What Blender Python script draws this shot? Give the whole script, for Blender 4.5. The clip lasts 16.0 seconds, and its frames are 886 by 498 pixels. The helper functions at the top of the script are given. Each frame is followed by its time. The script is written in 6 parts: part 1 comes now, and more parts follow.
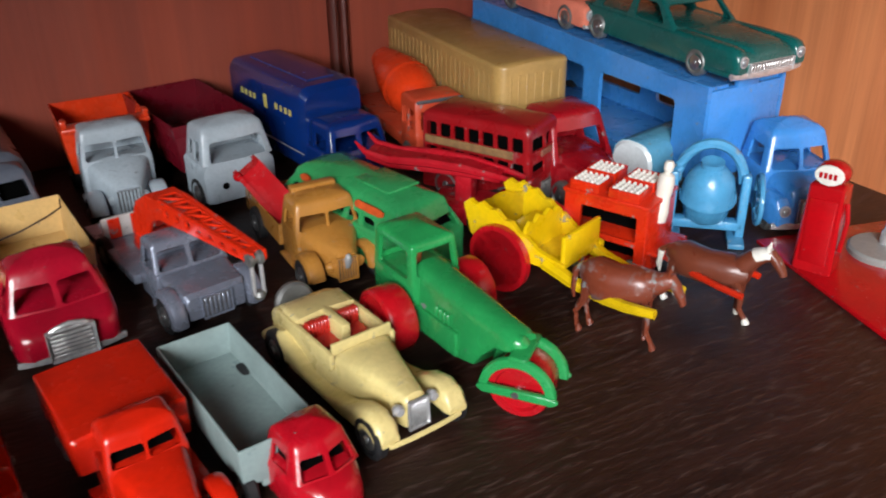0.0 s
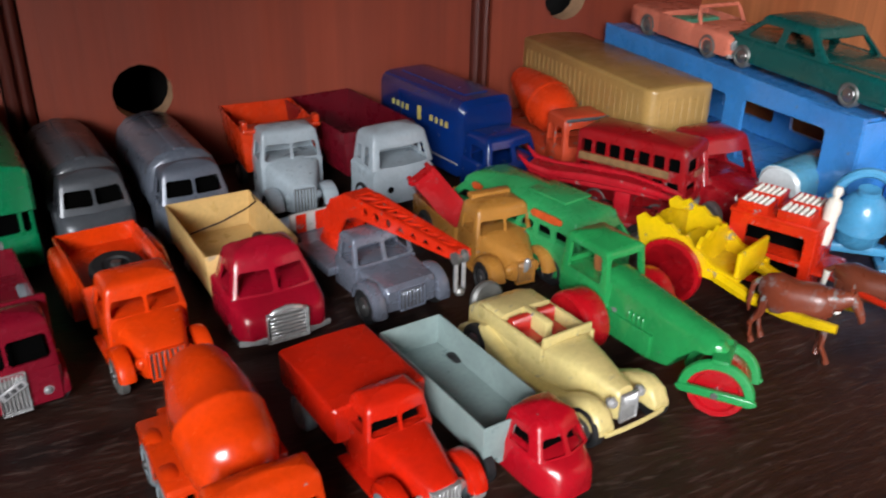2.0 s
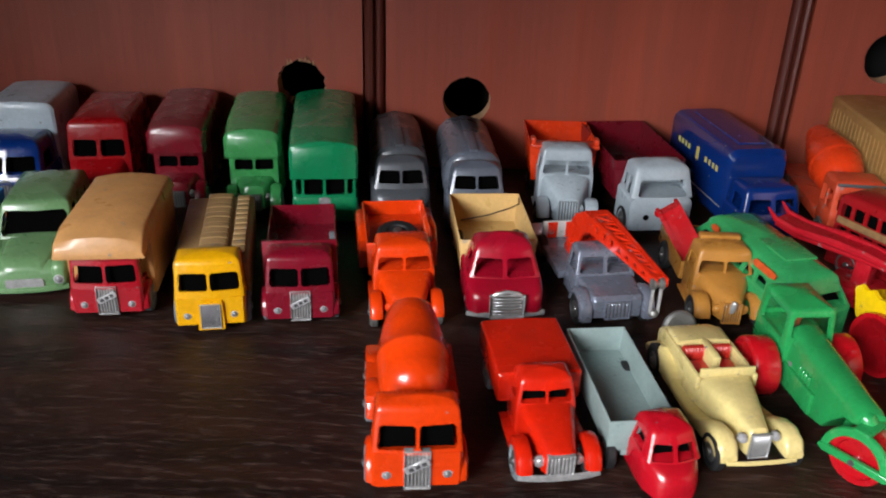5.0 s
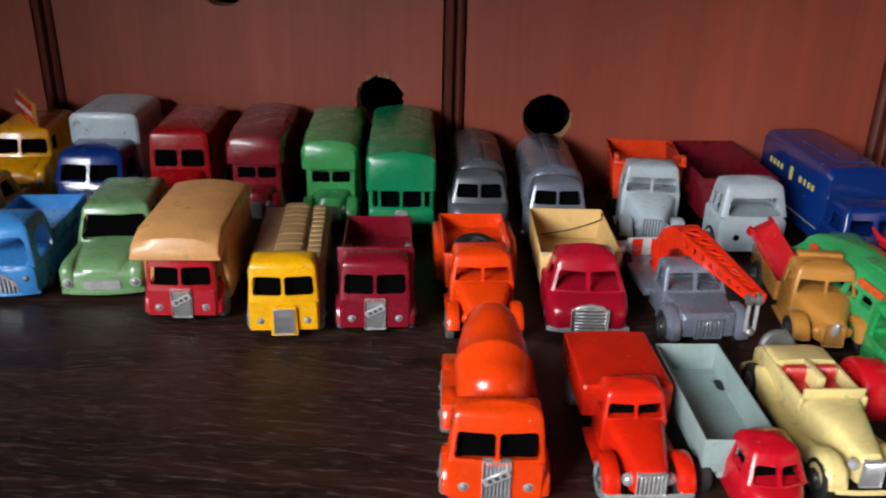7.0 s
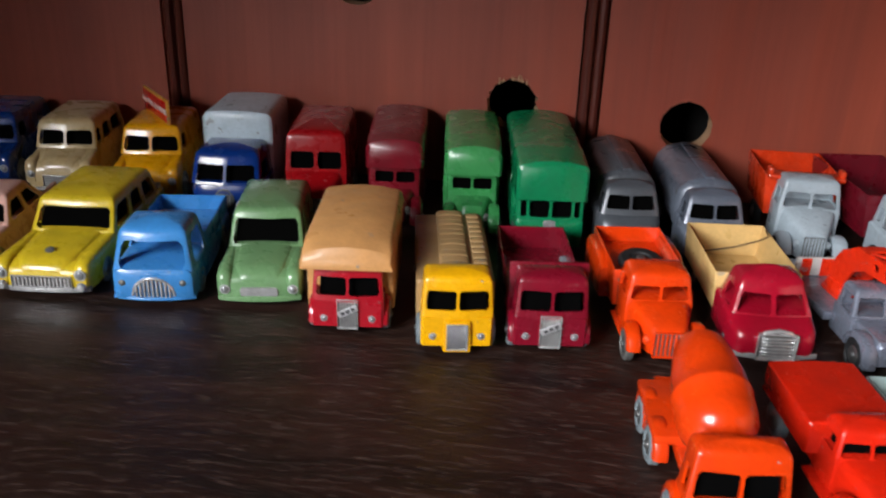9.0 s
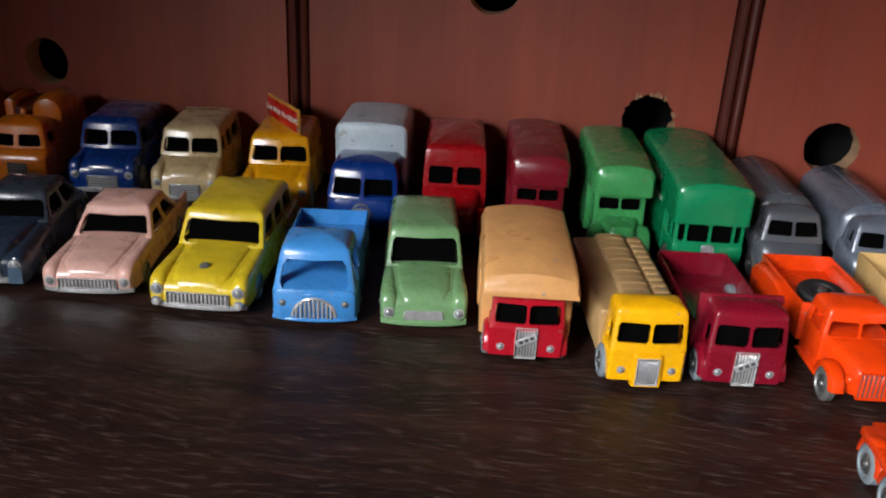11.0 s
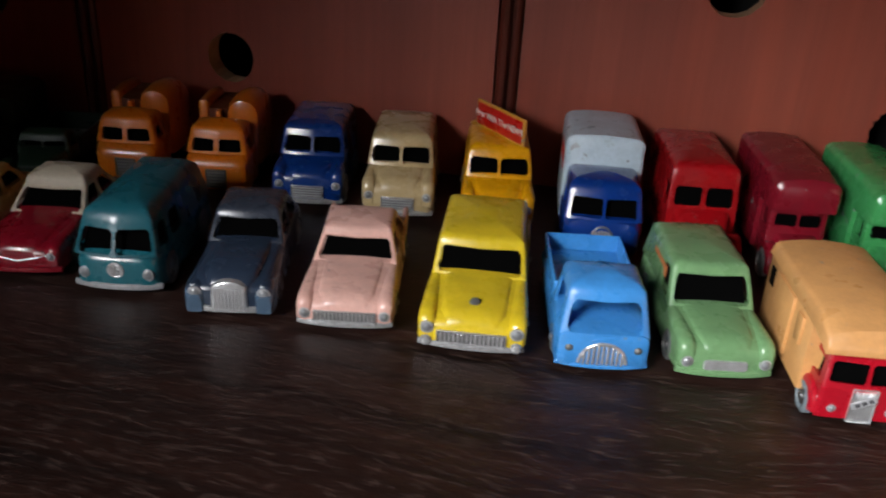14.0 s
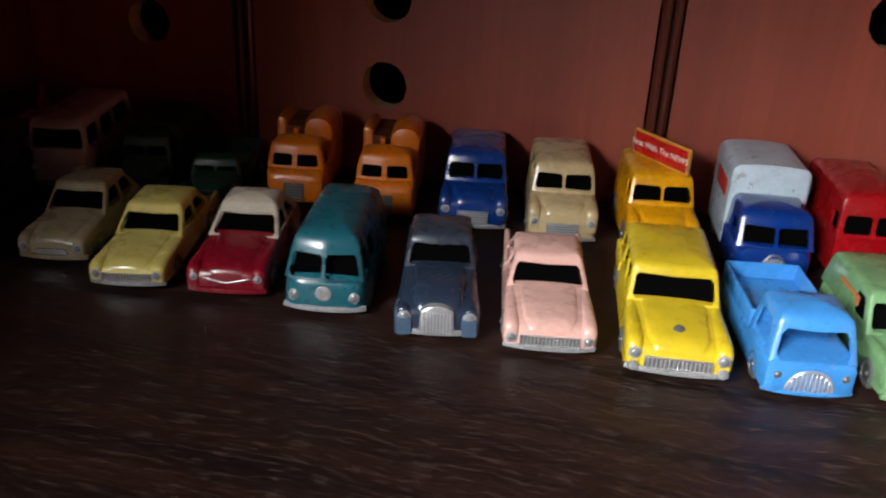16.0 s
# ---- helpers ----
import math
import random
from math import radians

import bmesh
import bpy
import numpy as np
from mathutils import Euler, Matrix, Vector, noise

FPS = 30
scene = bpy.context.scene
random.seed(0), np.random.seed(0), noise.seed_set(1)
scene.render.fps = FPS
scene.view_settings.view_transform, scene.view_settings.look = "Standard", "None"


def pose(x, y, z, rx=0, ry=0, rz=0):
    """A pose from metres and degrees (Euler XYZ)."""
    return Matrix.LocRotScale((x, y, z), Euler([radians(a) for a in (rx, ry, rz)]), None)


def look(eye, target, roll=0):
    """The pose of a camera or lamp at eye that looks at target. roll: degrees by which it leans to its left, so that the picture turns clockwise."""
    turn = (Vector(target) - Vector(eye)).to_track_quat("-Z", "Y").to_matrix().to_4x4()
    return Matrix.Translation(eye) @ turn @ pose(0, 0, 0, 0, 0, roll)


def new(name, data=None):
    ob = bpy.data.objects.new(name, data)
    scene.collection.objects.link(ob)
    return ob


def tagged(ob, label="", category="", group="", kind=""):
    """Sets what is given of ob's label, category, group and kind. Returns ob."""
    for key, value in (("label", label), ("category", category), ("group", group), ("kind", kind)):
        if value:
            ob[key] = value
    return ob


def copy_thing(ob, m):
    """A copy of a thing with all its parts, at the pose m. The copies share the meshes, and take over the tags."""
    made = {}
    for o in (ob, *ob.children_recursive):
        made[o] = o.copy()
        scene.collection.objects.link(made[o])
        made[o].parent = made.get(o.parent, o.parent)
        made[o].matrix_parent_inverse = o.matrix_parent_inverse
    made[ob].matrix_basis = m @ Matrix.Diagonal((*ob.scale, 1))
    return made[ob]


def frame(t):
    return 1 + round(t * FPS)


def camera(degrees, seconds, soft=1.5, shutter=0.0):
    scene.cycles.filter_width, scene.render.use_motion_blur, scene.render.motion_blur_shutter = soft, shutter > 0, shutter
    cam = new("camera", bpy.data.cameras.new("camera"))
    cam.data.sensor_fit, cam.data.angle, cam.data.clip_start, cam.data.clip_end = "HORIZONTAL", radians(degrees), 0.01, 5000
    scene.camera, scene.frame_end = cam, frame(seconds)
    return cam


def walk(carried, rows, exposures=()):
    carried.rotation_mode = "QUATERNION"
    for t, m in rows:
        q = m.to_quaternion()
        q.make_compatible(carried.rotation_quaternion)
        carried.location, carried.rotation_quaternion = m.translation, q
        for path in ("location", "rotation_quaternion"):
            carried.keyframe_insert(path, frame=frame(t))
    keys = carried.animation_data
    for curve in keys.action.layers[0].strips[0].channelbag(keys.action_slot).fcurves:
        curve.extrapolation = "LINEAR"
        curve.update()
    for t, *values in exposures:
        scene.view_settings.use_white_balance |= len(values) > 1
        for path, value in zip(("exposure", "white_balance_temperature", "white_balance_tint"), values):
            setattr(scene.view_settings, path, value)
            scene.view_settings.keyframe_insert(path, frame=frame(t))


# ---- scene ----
cam = camera(55.3, 16.0, soft=2.0, shutter=0.5)
PATH = [
    (0, (0.007, -0.295, 0.105), (0.862, 1.259, -0.819), -0.9),
    (0.5, (-0.005, -0.298, 0.108), (0.851, 1.258, -0.812), -0.4),
    (1, (-0.016, -0.301, 0.109), (0.833, 1.265, -0.8), 0.1),
    (1.5, (-0.025, -0.302, 0.115), (0.813, 1.283, -0.772), 0.4),
    (2, (-0.032, -0.29, 0.108), (0.768, 1.316, -0.776), 1.1),
    (2.5, (-0.038, -0.29, 0.106), (0.701, 1.332, -0.8), 1.4),
    (3, (-0.046, -0.31, 0.111), (0.647, 1.308, -0.839), 1.3),
    (3.5, (-0.065, -0.328, 0.151), (0.495, 1.336, -0.806), 1.0),
    (3.7, (-0.063, -0.325, 0.15), (0.418, 1.358, -0.819), 1.5),
    (5.8, (0.012, -0.335, 0.115), (-0.119, 1.496, -0.677), 1.0),
    (6, (0.009, -0.335, 0.115), (-0.127, 1.502, -0.664), 0.8),
    (6.5, (-0.003, -0.331, 0.114), (-0.145, 1.503, -0.67), 1.1),
    (7, (-0.012, -0.328, 0.113), (-0.167, 1.5, -0.683), 1.2),
    (7.5, (-0.026, -0.329, 0.112), (-0.202, 1.495, -0.69), 1.5),
    (8, (-0.034, -0.327, 0.111), (-0.243, 1.489, -0.7), 1.4),
    (8.5, (-0.041, -0.327, 0.11), (-0.264, 1.485, -0.705), 1.6),
    (9, (-0.051, -0.322, 0.113), (-0.277, 1.493, -0.695), 1.9),
    (9.2, (-0.056, -0.321, 0.115), (-0.289, 1.495, -0.691), 2.0),
    (11.5, (-0.097, -0.316, 0.112), (-0.371, 1.495, -0.691), 2.9),
    (12, (-0.096, -0.315, 0.115), (-0.391, 1.492, -0.688), 2.6),
    (12.5, (-0.114, -0.305, 0.111), (-0.406, 1.496, -0.71), 3.2),
    (13, (-0.133, -0.297, 0.109), (-0.431, 1.491, -0.737), 3.2),
    (13.5, (-0.149, -0.3, 0.112), (-0.462, 1.48, -0.745), 3.3),
    (14, (-0.163, -0.302, 0.114), (-0.502, 1.472, -0.745), 3.2),
    (14.5, (-0.179, -0.309, 0.118), (-0.537, 1.469, -0.725), 3.5),
    (15, (-0.187, -0.314, 0.118), (-0.588, 1.459, -0.718), 3.0),
    (15.5, (-0.194, -0.314, 0.12), (-0.603, 1.461, -0.707), 2.9),
    (16, (-0.206, -0.319, 0.119), (-0.62, 1.451, -0.714), 2.8),
]
walk(cam, [(t, look(eye, target, roll)) for t, eye, target, roll in PATH], ((0.0, -0.12), (3.5, -0.08), (6.0, 0.05), (9.0, 0.12), (12.0, 0.25), (14.2, 0.3), (15.0, 0.44), (16.0, 0.82)))

# ---- world and light ----
world = bpy.data.worlds.new("sky")
scene.world = world
world.use_nodes = True
wn = world.node_tree.nodes
sky = wn.new("ShaderNodeTexSky")
sky.sky_type, sky.sun_disc = "NISHITA", False
sky.sun_elevation, sky.sun_rotation = radians(40), radians(200)
wn["Background"].inputs["Strength"].default_value = 0.1
world.node_tree.links.new(sky.outputs[0], wn["Background"].inputs["Color"])

win = new("window_light", bpy.data.lights.new("window_light", "AREA"))
win.data.shape, win.data.size, win.data.size_y = "RECTANGLE", 1.25, 1.15
win.data.energy, win.data.color = 200, (0.95, 0.97, 1.0)
win.matrix_world = look((-1.355, -1.99, 0.875), (-1.355, 0.0, 0.875))
scene.view_settings.exposure = 0.0

# ---- materials ----
def rgb(r, g, b, k=1.0):
    """Linear colour from display values 0 to 255."""
    return tuple(k * (((c / 255 + 0.055) / 1.055) ** 2.4 if c > 10 else c / 255 / 12.92) for c in (r, g, b))


def material(name, rough=0.5, metal=0.0):
    m = bpy.data.materials.new(name)
    m.use_nodes = True
    n, l = m.node_tree.nodes, m.node_tree.links
    p = n["Principled BSDF"]
    p.inputs["Roughness"].default_value, p.inputs["Metallic"].default_value = rough, metal
    return m, n, l, p


def noise_node(n, l, coord, scale, detail=4, stretch=None, rough=0.55):
    t = n.new("ShaderNodeTexNoise")
    t.inputs["Scale"].default_value, t.inputs["Detail"].default_value, t.inputs["Roughness"].default_value = scale, detail, rough
    if stretch:
        mp = n.new("ShaderNodeMapping")
        mp.inputs["Scale"].default_value = stretch
        l.new(coord, mp.inputs["Vector"])
        coord = mp.outputs[0]
    l.new(coord, t.inputs["Vector"])
    return t.outputs["Fac"]


def ramp(n, l, fac, stops):
    r = n.new("ShaderNodeValToRGB")
    e = r.color_ramp.elements
    while len(e) < len(stops):
        e.new(0.5)
    for el, (p, c) in zip(e, stops):
        el.position, el.color = p, (*c, 1) if len(c) == 3 else c
    l.new(fac, r.inputs["Fac"])
    return r.outputs["Color"]


def mix(n, l, fac, a, b):
    x = n.new("ShaderNodeMix")
    x.data_type = "RGBA"
    for sock, v in ((x.inputs["Factor"], fac), (x.inputs["A"], a), (x.inputs["B"], b)):
        if isinstance(v, (int, float)):
            sock.default_value = v
        elif isinstance(v, tuple):
            sock.default_value = (*v, 1)
        else:
            l.new(v, sock)
    return x.outputs["Result"]


def bump(n, l, p, height, strength, dist):
    b = n.new("ShaderNodeBump")
    b.inputs["Strength"].default_value, b.inputs["Distance"].default_value = strength, dist
    l.new(height, b.inputs["Height"])
    l.new(b.outputs["Normal"], p.inputs["Normal"])


PAINTS = {}


def paint(colour, chips=0.25, rough=0.3, metal=0.0):
    """Old enamel on cast metal: uneven gloss, handling dirt and small chips down to grey metal."""
    key = (colour, chips, rough, metal)
    if key in PAINTS:
        return PAINTS[key]
    m, n, l, p = material("enamel", rough, metal)
    co = n.new("ShaderNodeTexCoord").outputs["Object"]
    base = rgb(*colour)
    dirt = ramp(n, l, noise_node(n, l, co, 90, 5), [(0.35, (0, 0, 0)), (0.75, (1, 1, 1))])
    c = mix(n, l, dirt, base, tuple(0.72 * v + 0.004 for v in base))
    c = mix(n, l, ramp(n, l, noise_node(n, l, co, 900, 3), [(0.4, (0, 0, 0)), (0.7, (0.25, 0.25, 0.25))]), c, tuple(0.55 * v for v in base))
    edge = 0.735 - 0.11 * chips
    spots = ramp(n, l, noise_node(n, l, co, 420, 6, None, 0.62), [(edge, (0, 0, 0)), (edge + 0.012, (1, 1, 1))])
    point = ramp(n, l, n.new("ShaderNodeNewGeometry").outputs["Pointiness"], [(0.535, (0, 0, 0)), (0.6, (1, 1, 1))])
    wear = ramp(n, l, noise_node(n, l, co, 260, 5, None, 0.65), [(0.69 - 0.17 * chips, (0, 0, 0)), (0.72 - 0.17 * chips, (1, 1, 1))])
    worn = mix(n, l, point, (0.0, 0.0, 0.0), wear)
    both = mix(n, l, spots, worn, (1.0, 1.0, 1.0))
    l.new(mix(n, l, both, c, (0.2, 0.195, 0.19)), p.inputs["Base Color"])
    l.new(ramp(n, l, noise_node(n, l, co, 150, 4), [(0.3, (rough * 0.62,) * 3), (0.75, (min(1, rough * 1.45),) * 3)]), p.inputs["Roughness"])
    p.inputs["Coat Weight"].default_value, p.inputs["Coat Roughness"].default_value = (0.3 if rough < 0.36 else 0.12), 0.14
    bump(n, l, p, noise_node(n, l, co, 700, 3), 0.12, 0.0003)
    PAINTS[key] = m
    return m


def wood(name, dark, light, along, scale, rough, streak=0.5, coat=0.0):
    """Stained board; along: 'x' or 'z', the way of the grain."""
    m, n, l, p = material(name, rough)
    co = n.new("ShaderNodeTexCoord").outputs["Object"]
    st = (0.035, 1, 1) if along == "x" else (1, 1, 0.035)
    fine = noise_node(n, l, co, scale * 9, 6, st, 0.65)
    broad = noise_node(n, l, co, scale, 5, tuple(max(0.12, s) for s in st), 0.6)
    blotch = noise_node(n, l, co, 9, 3)
    c = ramp(n, l, broad, [(0.3, dark), (0.7, light)])
    c = mix(n, l, ramp(n, l, fine, [(0.38, (streak,) * 3), (0.62, (0, 0, 0))]), c, tuple(0.45 * v for v in dark))
    c = mix(n, l, ramp(n, l, blotch, [(0.4, (0, 0, 0)), (0.75, (0.35,) * 3)]), c, tuple(0.7 * v for v in dark))
    l.new(c, p.inputs["Base Color"])
    l.new(ramp(n, l, fine, [(0.3, (min(1, rough * 1.35),) * 3), (0.7, (rough * 0.85,) * 3)]), p.inputs["Roughness"])
    bump(n, l, p, fine, 0.35, 0.0006)
    p.inputs["Coat Weight"].default_value, p.inputs["Coat Roughness"].default_value = coat, 0.25
    return m


def floor_wood():
    """Near-black stained oak: open pores as pale dashes along the grain."""
    m, n, l, p = material("dark_oak", 0.42)
    co = n.new("ShaderNodeTexCoord").outputs["Object"]
    warp = noise_node(n, l, co, 14, 3, (0.5, 1, 1))
    add = n.new("ShaderNodeVectorMath")
    add.operation = "MULTIPLY_ADD"
    l.new(warp, add.inputs[0])
    add.inputs[1].default_value = (0, 0.024, 0)
    l.new(co, add.inputs[2])
    v = add.outputs[0]
    pores = noise_node(n, l, v, 820, 5, (0.17, 1, 1), 0.66)
    band = noise_node(n, l, v, 110, 4, (0.06, 1, 1), 0.55)
    c = ramp(n, l, band, [(0.3, rgb(20, 11, 9)), (0.7, rgb(52, 30, 23))])
    c = mix(n, l, ramp(n, l, pores, [(0.53, (0, 0, 0)), (0.7, (0.5,) * 3)]), c, rgb(102, 80, 72))
    dust = noise_node(n, l, co, 1500, 2, None, 0.5)
    c = mix(n, l, ramp(n, l, dust, [(0.765, (0, 0, 0)), (0.8, (0.6,) * 3)]), c, rgb(150, 135, 120))
    l.new(c, p.inputs["Base Color"])
    l.new(ramp(n, l, pores, [(0.35, (0.36,) * 3), (0.7, (0.6,) * 3)]), p.inputs["Roughness"])
    bump(n, l, p, pores, 0.5, 0.0006)
    return m


def plain(name, colour, rough=0.6, metal=0.0, var=0.25, scale=300):
    m, n, l, p = material(name, rough, metal)
    co = n.new("ShaderNodeTexCoord").outputs["Object"]
    base = rgb(*colour)
    f = noise_node(n, l, co, scale, 4)
    l.new(mix(n, l, ramp(n, l, f, [(0.3, (0, 0, 0)), (0.75, (1, 1, 1))]), base, tuple((1 - var) * v for v in base)), p.inputs["Base Color"])
    bump(n, l, p, f, 0.15, 0.0003)
    return m


BACKWOOD = wood("red_stained_board", rgb(130, 56, 40), rgb(162, 76, 55), "z", 22, 0.42, 0.22)
SIDEWOOD = wood("orange_pine_board", rgb(186, 104, 62), rgb(232, 150, 98), "z", 26, 0.42, 0.35)
BEADWOOD = wood("dark_bead_wood", rgb(78, 32, 24), rgb(112, 50, 38), "z", 22, 0.4, 0.4)
RAWWOOD = plain("raw_ply_edge", (190, 150, 115), 0.8)
FLOORWOOD = floor_wood()
# Near-black without gloss: the shade of hollow cabs, put into the colour.
BLACK = plain("shade_and_mark_black", (3, 3, 3), 1.0, 0, 0.3)
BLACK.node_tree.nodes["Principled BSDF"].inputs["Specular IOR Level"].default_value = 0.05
HOLE_SHADE = plain("hole_shade", (14, 11, 10), 1.0)
CHROME = plain("worn_silver", (222, 222, 222), 0.24, 0.62, 0.4, 700)
SILVER = plain("silver_paint", (200, 200, 202), 0.34, 0.45, 0.35, 900)
GREYWHEEL = plain("grey_plastic", (120, 130, 135), 0.55, 0, 0.3)
METALWHEEL = plain("cast_metal_wheel", (135, 135, 132), 0.45, 0.6, 0.4)
RUBBER = plain("black_rubber", (26, 26, 28), 0.65, 0, 0.3)
LENS = plain("dull_lamp_silver", (150, 152, 154), 0.28, 0.35, 0.35, 900)
GAP_SHADE = plain("gap_shade", (84, 82, 80), 0.7, 0, 0.4, 900)
STEEL = plain("steel_axle", (170, 170, 170), 0.3, 0.9, 0.2)
WHITE = plain("white_paint", (225, 222, 212), 0.5, 0, 0.2, 600)
SEATRED = paint((190, 40, 30), 0.2, 0.35)
WALLPAINT = plain("room_wall", (100, 92, 86), 0.85, 0, 0.1, 6)


# ---- mesh helpers, in millimetres ----
def part(name, bm, mat, parent, label="", sharp=38):
    """Links a mesh under its thing; a pair (mesh, pieces) links the pieces under it as bars."""
    pieces = ()
    if isinstance(bm, tuple):
        bm, pieces = bm
    me = bpy.data.meshes.new(name)
    bm.transform(Matrix.Scale(0.001, 4))
    bmesh.ops.recalc_face_normals(bm, faces=bm.faces[:])
    bm.to_mesh(me)
    bm.free()
    me.materials.append(mat)
    me.polygons.foreach_set("use_smooth", [True] * len(me.polygons))
    me.set_sharp_from_angle(angle=radians(sharp))
    ob = new(name, me)
    ob.parent = parent
    if label:
        tagged(ob, label)
    if pieces:
        # Sunk back faces take a darker colour: painted shade between the bars.
        me.materials.append(GAP_SHADE)
        front = min(v.co.y for v in me.vertices)
        for p in me.polygons:
            if p.normal.y < -0.9 and p.center.y > front + 0.0003:
                p.material_index = 1
    for b in pieces:
        part("bar", b, mat, ob)
    return ob


def thing(name, label, category, x, y, turn=0, z=0, group="", tilt=0, size=1.0):
    e = new(name)
    e.empty_display_size = 0.01
    e.matrix_world = pose(x / 1000, y / 1000, z / 1000, tilt, 0, turn) @ Matrix.Scale(size, 4)
    return tagged(e, label, category, group)


def block(x0, x1, y0, y1, z0, z1, r=0.5, seg=2, bm=None):
    out = bm or bmesh.new()
    t = bmesh.new()
    bmesh.ops.create_cube(t, size=1)
    for v in t.verts:
        v.co = Vector((x0 + (v.co.x + 0.5) * (x1 - x0), y0 + (v.co.y + 0.5) * (y1 - y0), z0 + (v.co.z + 0.5) * (z1 - z0)))
    if r > 0:
        r = min(r, 0.45 * min(x1 - x0, y1 - y0, z1 - z0))
        bmesh.ops.bevel(t, geom=t.edges[:], offset=r, segments=seg, profile=0.5, affect="EDGES")
    merge(out, t)
    return out


def merge(bm, other, m=None):
    """Adds the mesh other to bm, moved by m."""
    if m:
        other.transform(m)
    vs = [bm.verts.new(v.co) for v in other.verts]
    other.verts.index_update()
    for f in other.faces:
        try:
            bm.faces.new([vs[v.index] for v in f.verts])
        except ValueError:
            pass
    other.free()
    return bm


def section(hw, hwt, z0, z1, rt, rb, crown, k=3, m=4):
    rt, rb = min(rt, 0.48 * (z1 - z0), 0.9 * hwt), min(rb, 0.48 * (z1 - z0), 0.9 * hw)
    pts = []
    for cx, cz, r, a in ((hw - rb, z0 + rb, rb, -90), (hwt - rt, z1 - rt, rt, 0), (-hwt + rt, z1 - rt, rt, 90), (-hw + rb, z0 + rb, rb, 180)):
        for i in range(k + 1):
            b = radians(a + 90 * i / k)
            pts.append((cx + r * math.cos(b), cz + r * math.sin(b)))
        if a == 0:
            for i in range(1, m):
                pts.append(((hwt - rt) * (1 - 2 * i / m), z1))
    out = []
    for x, z in pts:
        f = (z - z0) / max(1e-6, z1 - z0)
        out.append((x, z + crown * max(0, 1 - (x / max(hwt, 1e-6)) ** 2) * (f > 0.9)))
    return out


def loft(stations, rt=1.5, rb=0.6, crown=0.0, top=1.0, bm=None):
    """A skin over rounded sections (y, half width, z0, z1[, rt, top, crown]) from front to rear."""
    bm = bm or bmesh.new()
    rings = []
    for s in stations:
        y, hw, z0, z1 = s[:4]
        r = s[4] if len(s) > 4 and s[4] is not None else rt
        tp = s[5] if len(s) > 5 and s[5] is not None else top
        cr = s[6] if len(s) > 6 else crown
        rings.append([bm.verts.new((x, y, z)) for x, z in section(hw, hw * tp, z0, z1, r, rb, cr)])
    n = len(rings[0])
    for a, b in zip(rings, rings[1:]):
        for i in range(n):
            bm.faces.new((a[i], a[(i + 1) % n], b[(i + 1) % n], b[i]))
    bm.faces.new(rings[0][::-1])
    bm.faces.new(rings[-1])
    return bm


def lathe(profile, m=None, n=28, bm=None):
    """Revolves (radius, height) pairs round z, then moves by m."""
    out = bm or bmesh.new()
    t = bmesh.new()
    rings = []
    for r, h in profile:
        rings.append([t.verts.new((r * math.cos(math.tau * i / n), r * math.sin(math.tau * i / n), h)) for i in range(n)] if r > 1e-4 else [t.verts.new((0, 0, h))])
    for a, b in zip(rings, rings[1:]):
        for i in range(n):
            j = (i + 1) % n
            q = [a[i % len(a)], a[j % len(a)], b[j % len(b)], b[i % len(b)]]
            u = []
            for v in q:
                if v not in u:
                    u.append(v)
            if len(u) > 2:
                t.faces.new(u)
    for ring, flip in ((rings[0], True), (rings[-1], False)):
        if len(ring) > 1:
            t.faces.new(ring[::-1] if flip else ring)
    return merge(out, t, m)


def tube(points, r, n=8, bm=None):
    """A rod along points."""
    out = bm or bmesh.new()
    t = bmesh.new()
    rings = []
    P = [Vector(p) for p in points]
    for i, p in enumerate(P):
        d = (P[min(i + 1, len(P) - 1)] - P[max(i - 1, 0)]).normalized()
        a = d.cross(Vector((0.31, 0.2, 0.93))).normalized()
        b = d.cross(a)
        rr = r[i] if isinstance(r, (list, tuple)) else r
        rings.append([t.verts.new(p + rr * (math.cos(math.tau * k / n) * a + math.sin(math.tau * k / n) * b)) for k in range(n)])
    for a, b in zip(rings, rings[1:]):
        for i in range(n):
            t.faces.new((a[i], a[(i + 1) % n], b[(i + 1) % n], b[i]))
    t.faces.new(rings[0][::-1])
    t.faces.new(rings[-1])
    return merge(out, t)


def arch(x0, x1, cy, cz, r, a0, a1, thick=0.8, n=12, bm=None):
    """A mudguard: an arc round the axle at (cy, cz), angles in degrees from the front over the top; outer side rounded off."""
    out = bm or bmesh.new()
    t = bmesh.new()
    w = x1 - x0
    prof = [(x0, r - 1.0), (x0 + 0.12 * w, r - 0.25), (x0 + 0.35 * w, r), (x0 + 0.75 * w, r), (x0 + 0.92 * w, r - 0.3), (x1, r - 1.0), (x1, r - 1.0 - thick), (x0, r - 1.0 - thick)]
    rings = []
    for i in range(n + 1):
        a = radians(a0 + (a1 - a0) * i / n)
        rings.append([t.verts.new((x, cy - q * math.cos(a), cz + q * math.sin(a))) for x, q in prof])
    k = len(prof)
    for a, b in zip(rings, rings[1:]):
        for i in range(k):
            t.faces.new((a[i], a[(i + 1) % k], b[(i + 1) % k], b[i]))
    t.faces.new(rings[0][::-1])
    t.faces.new(rings[-1])
    return merge(out, t)


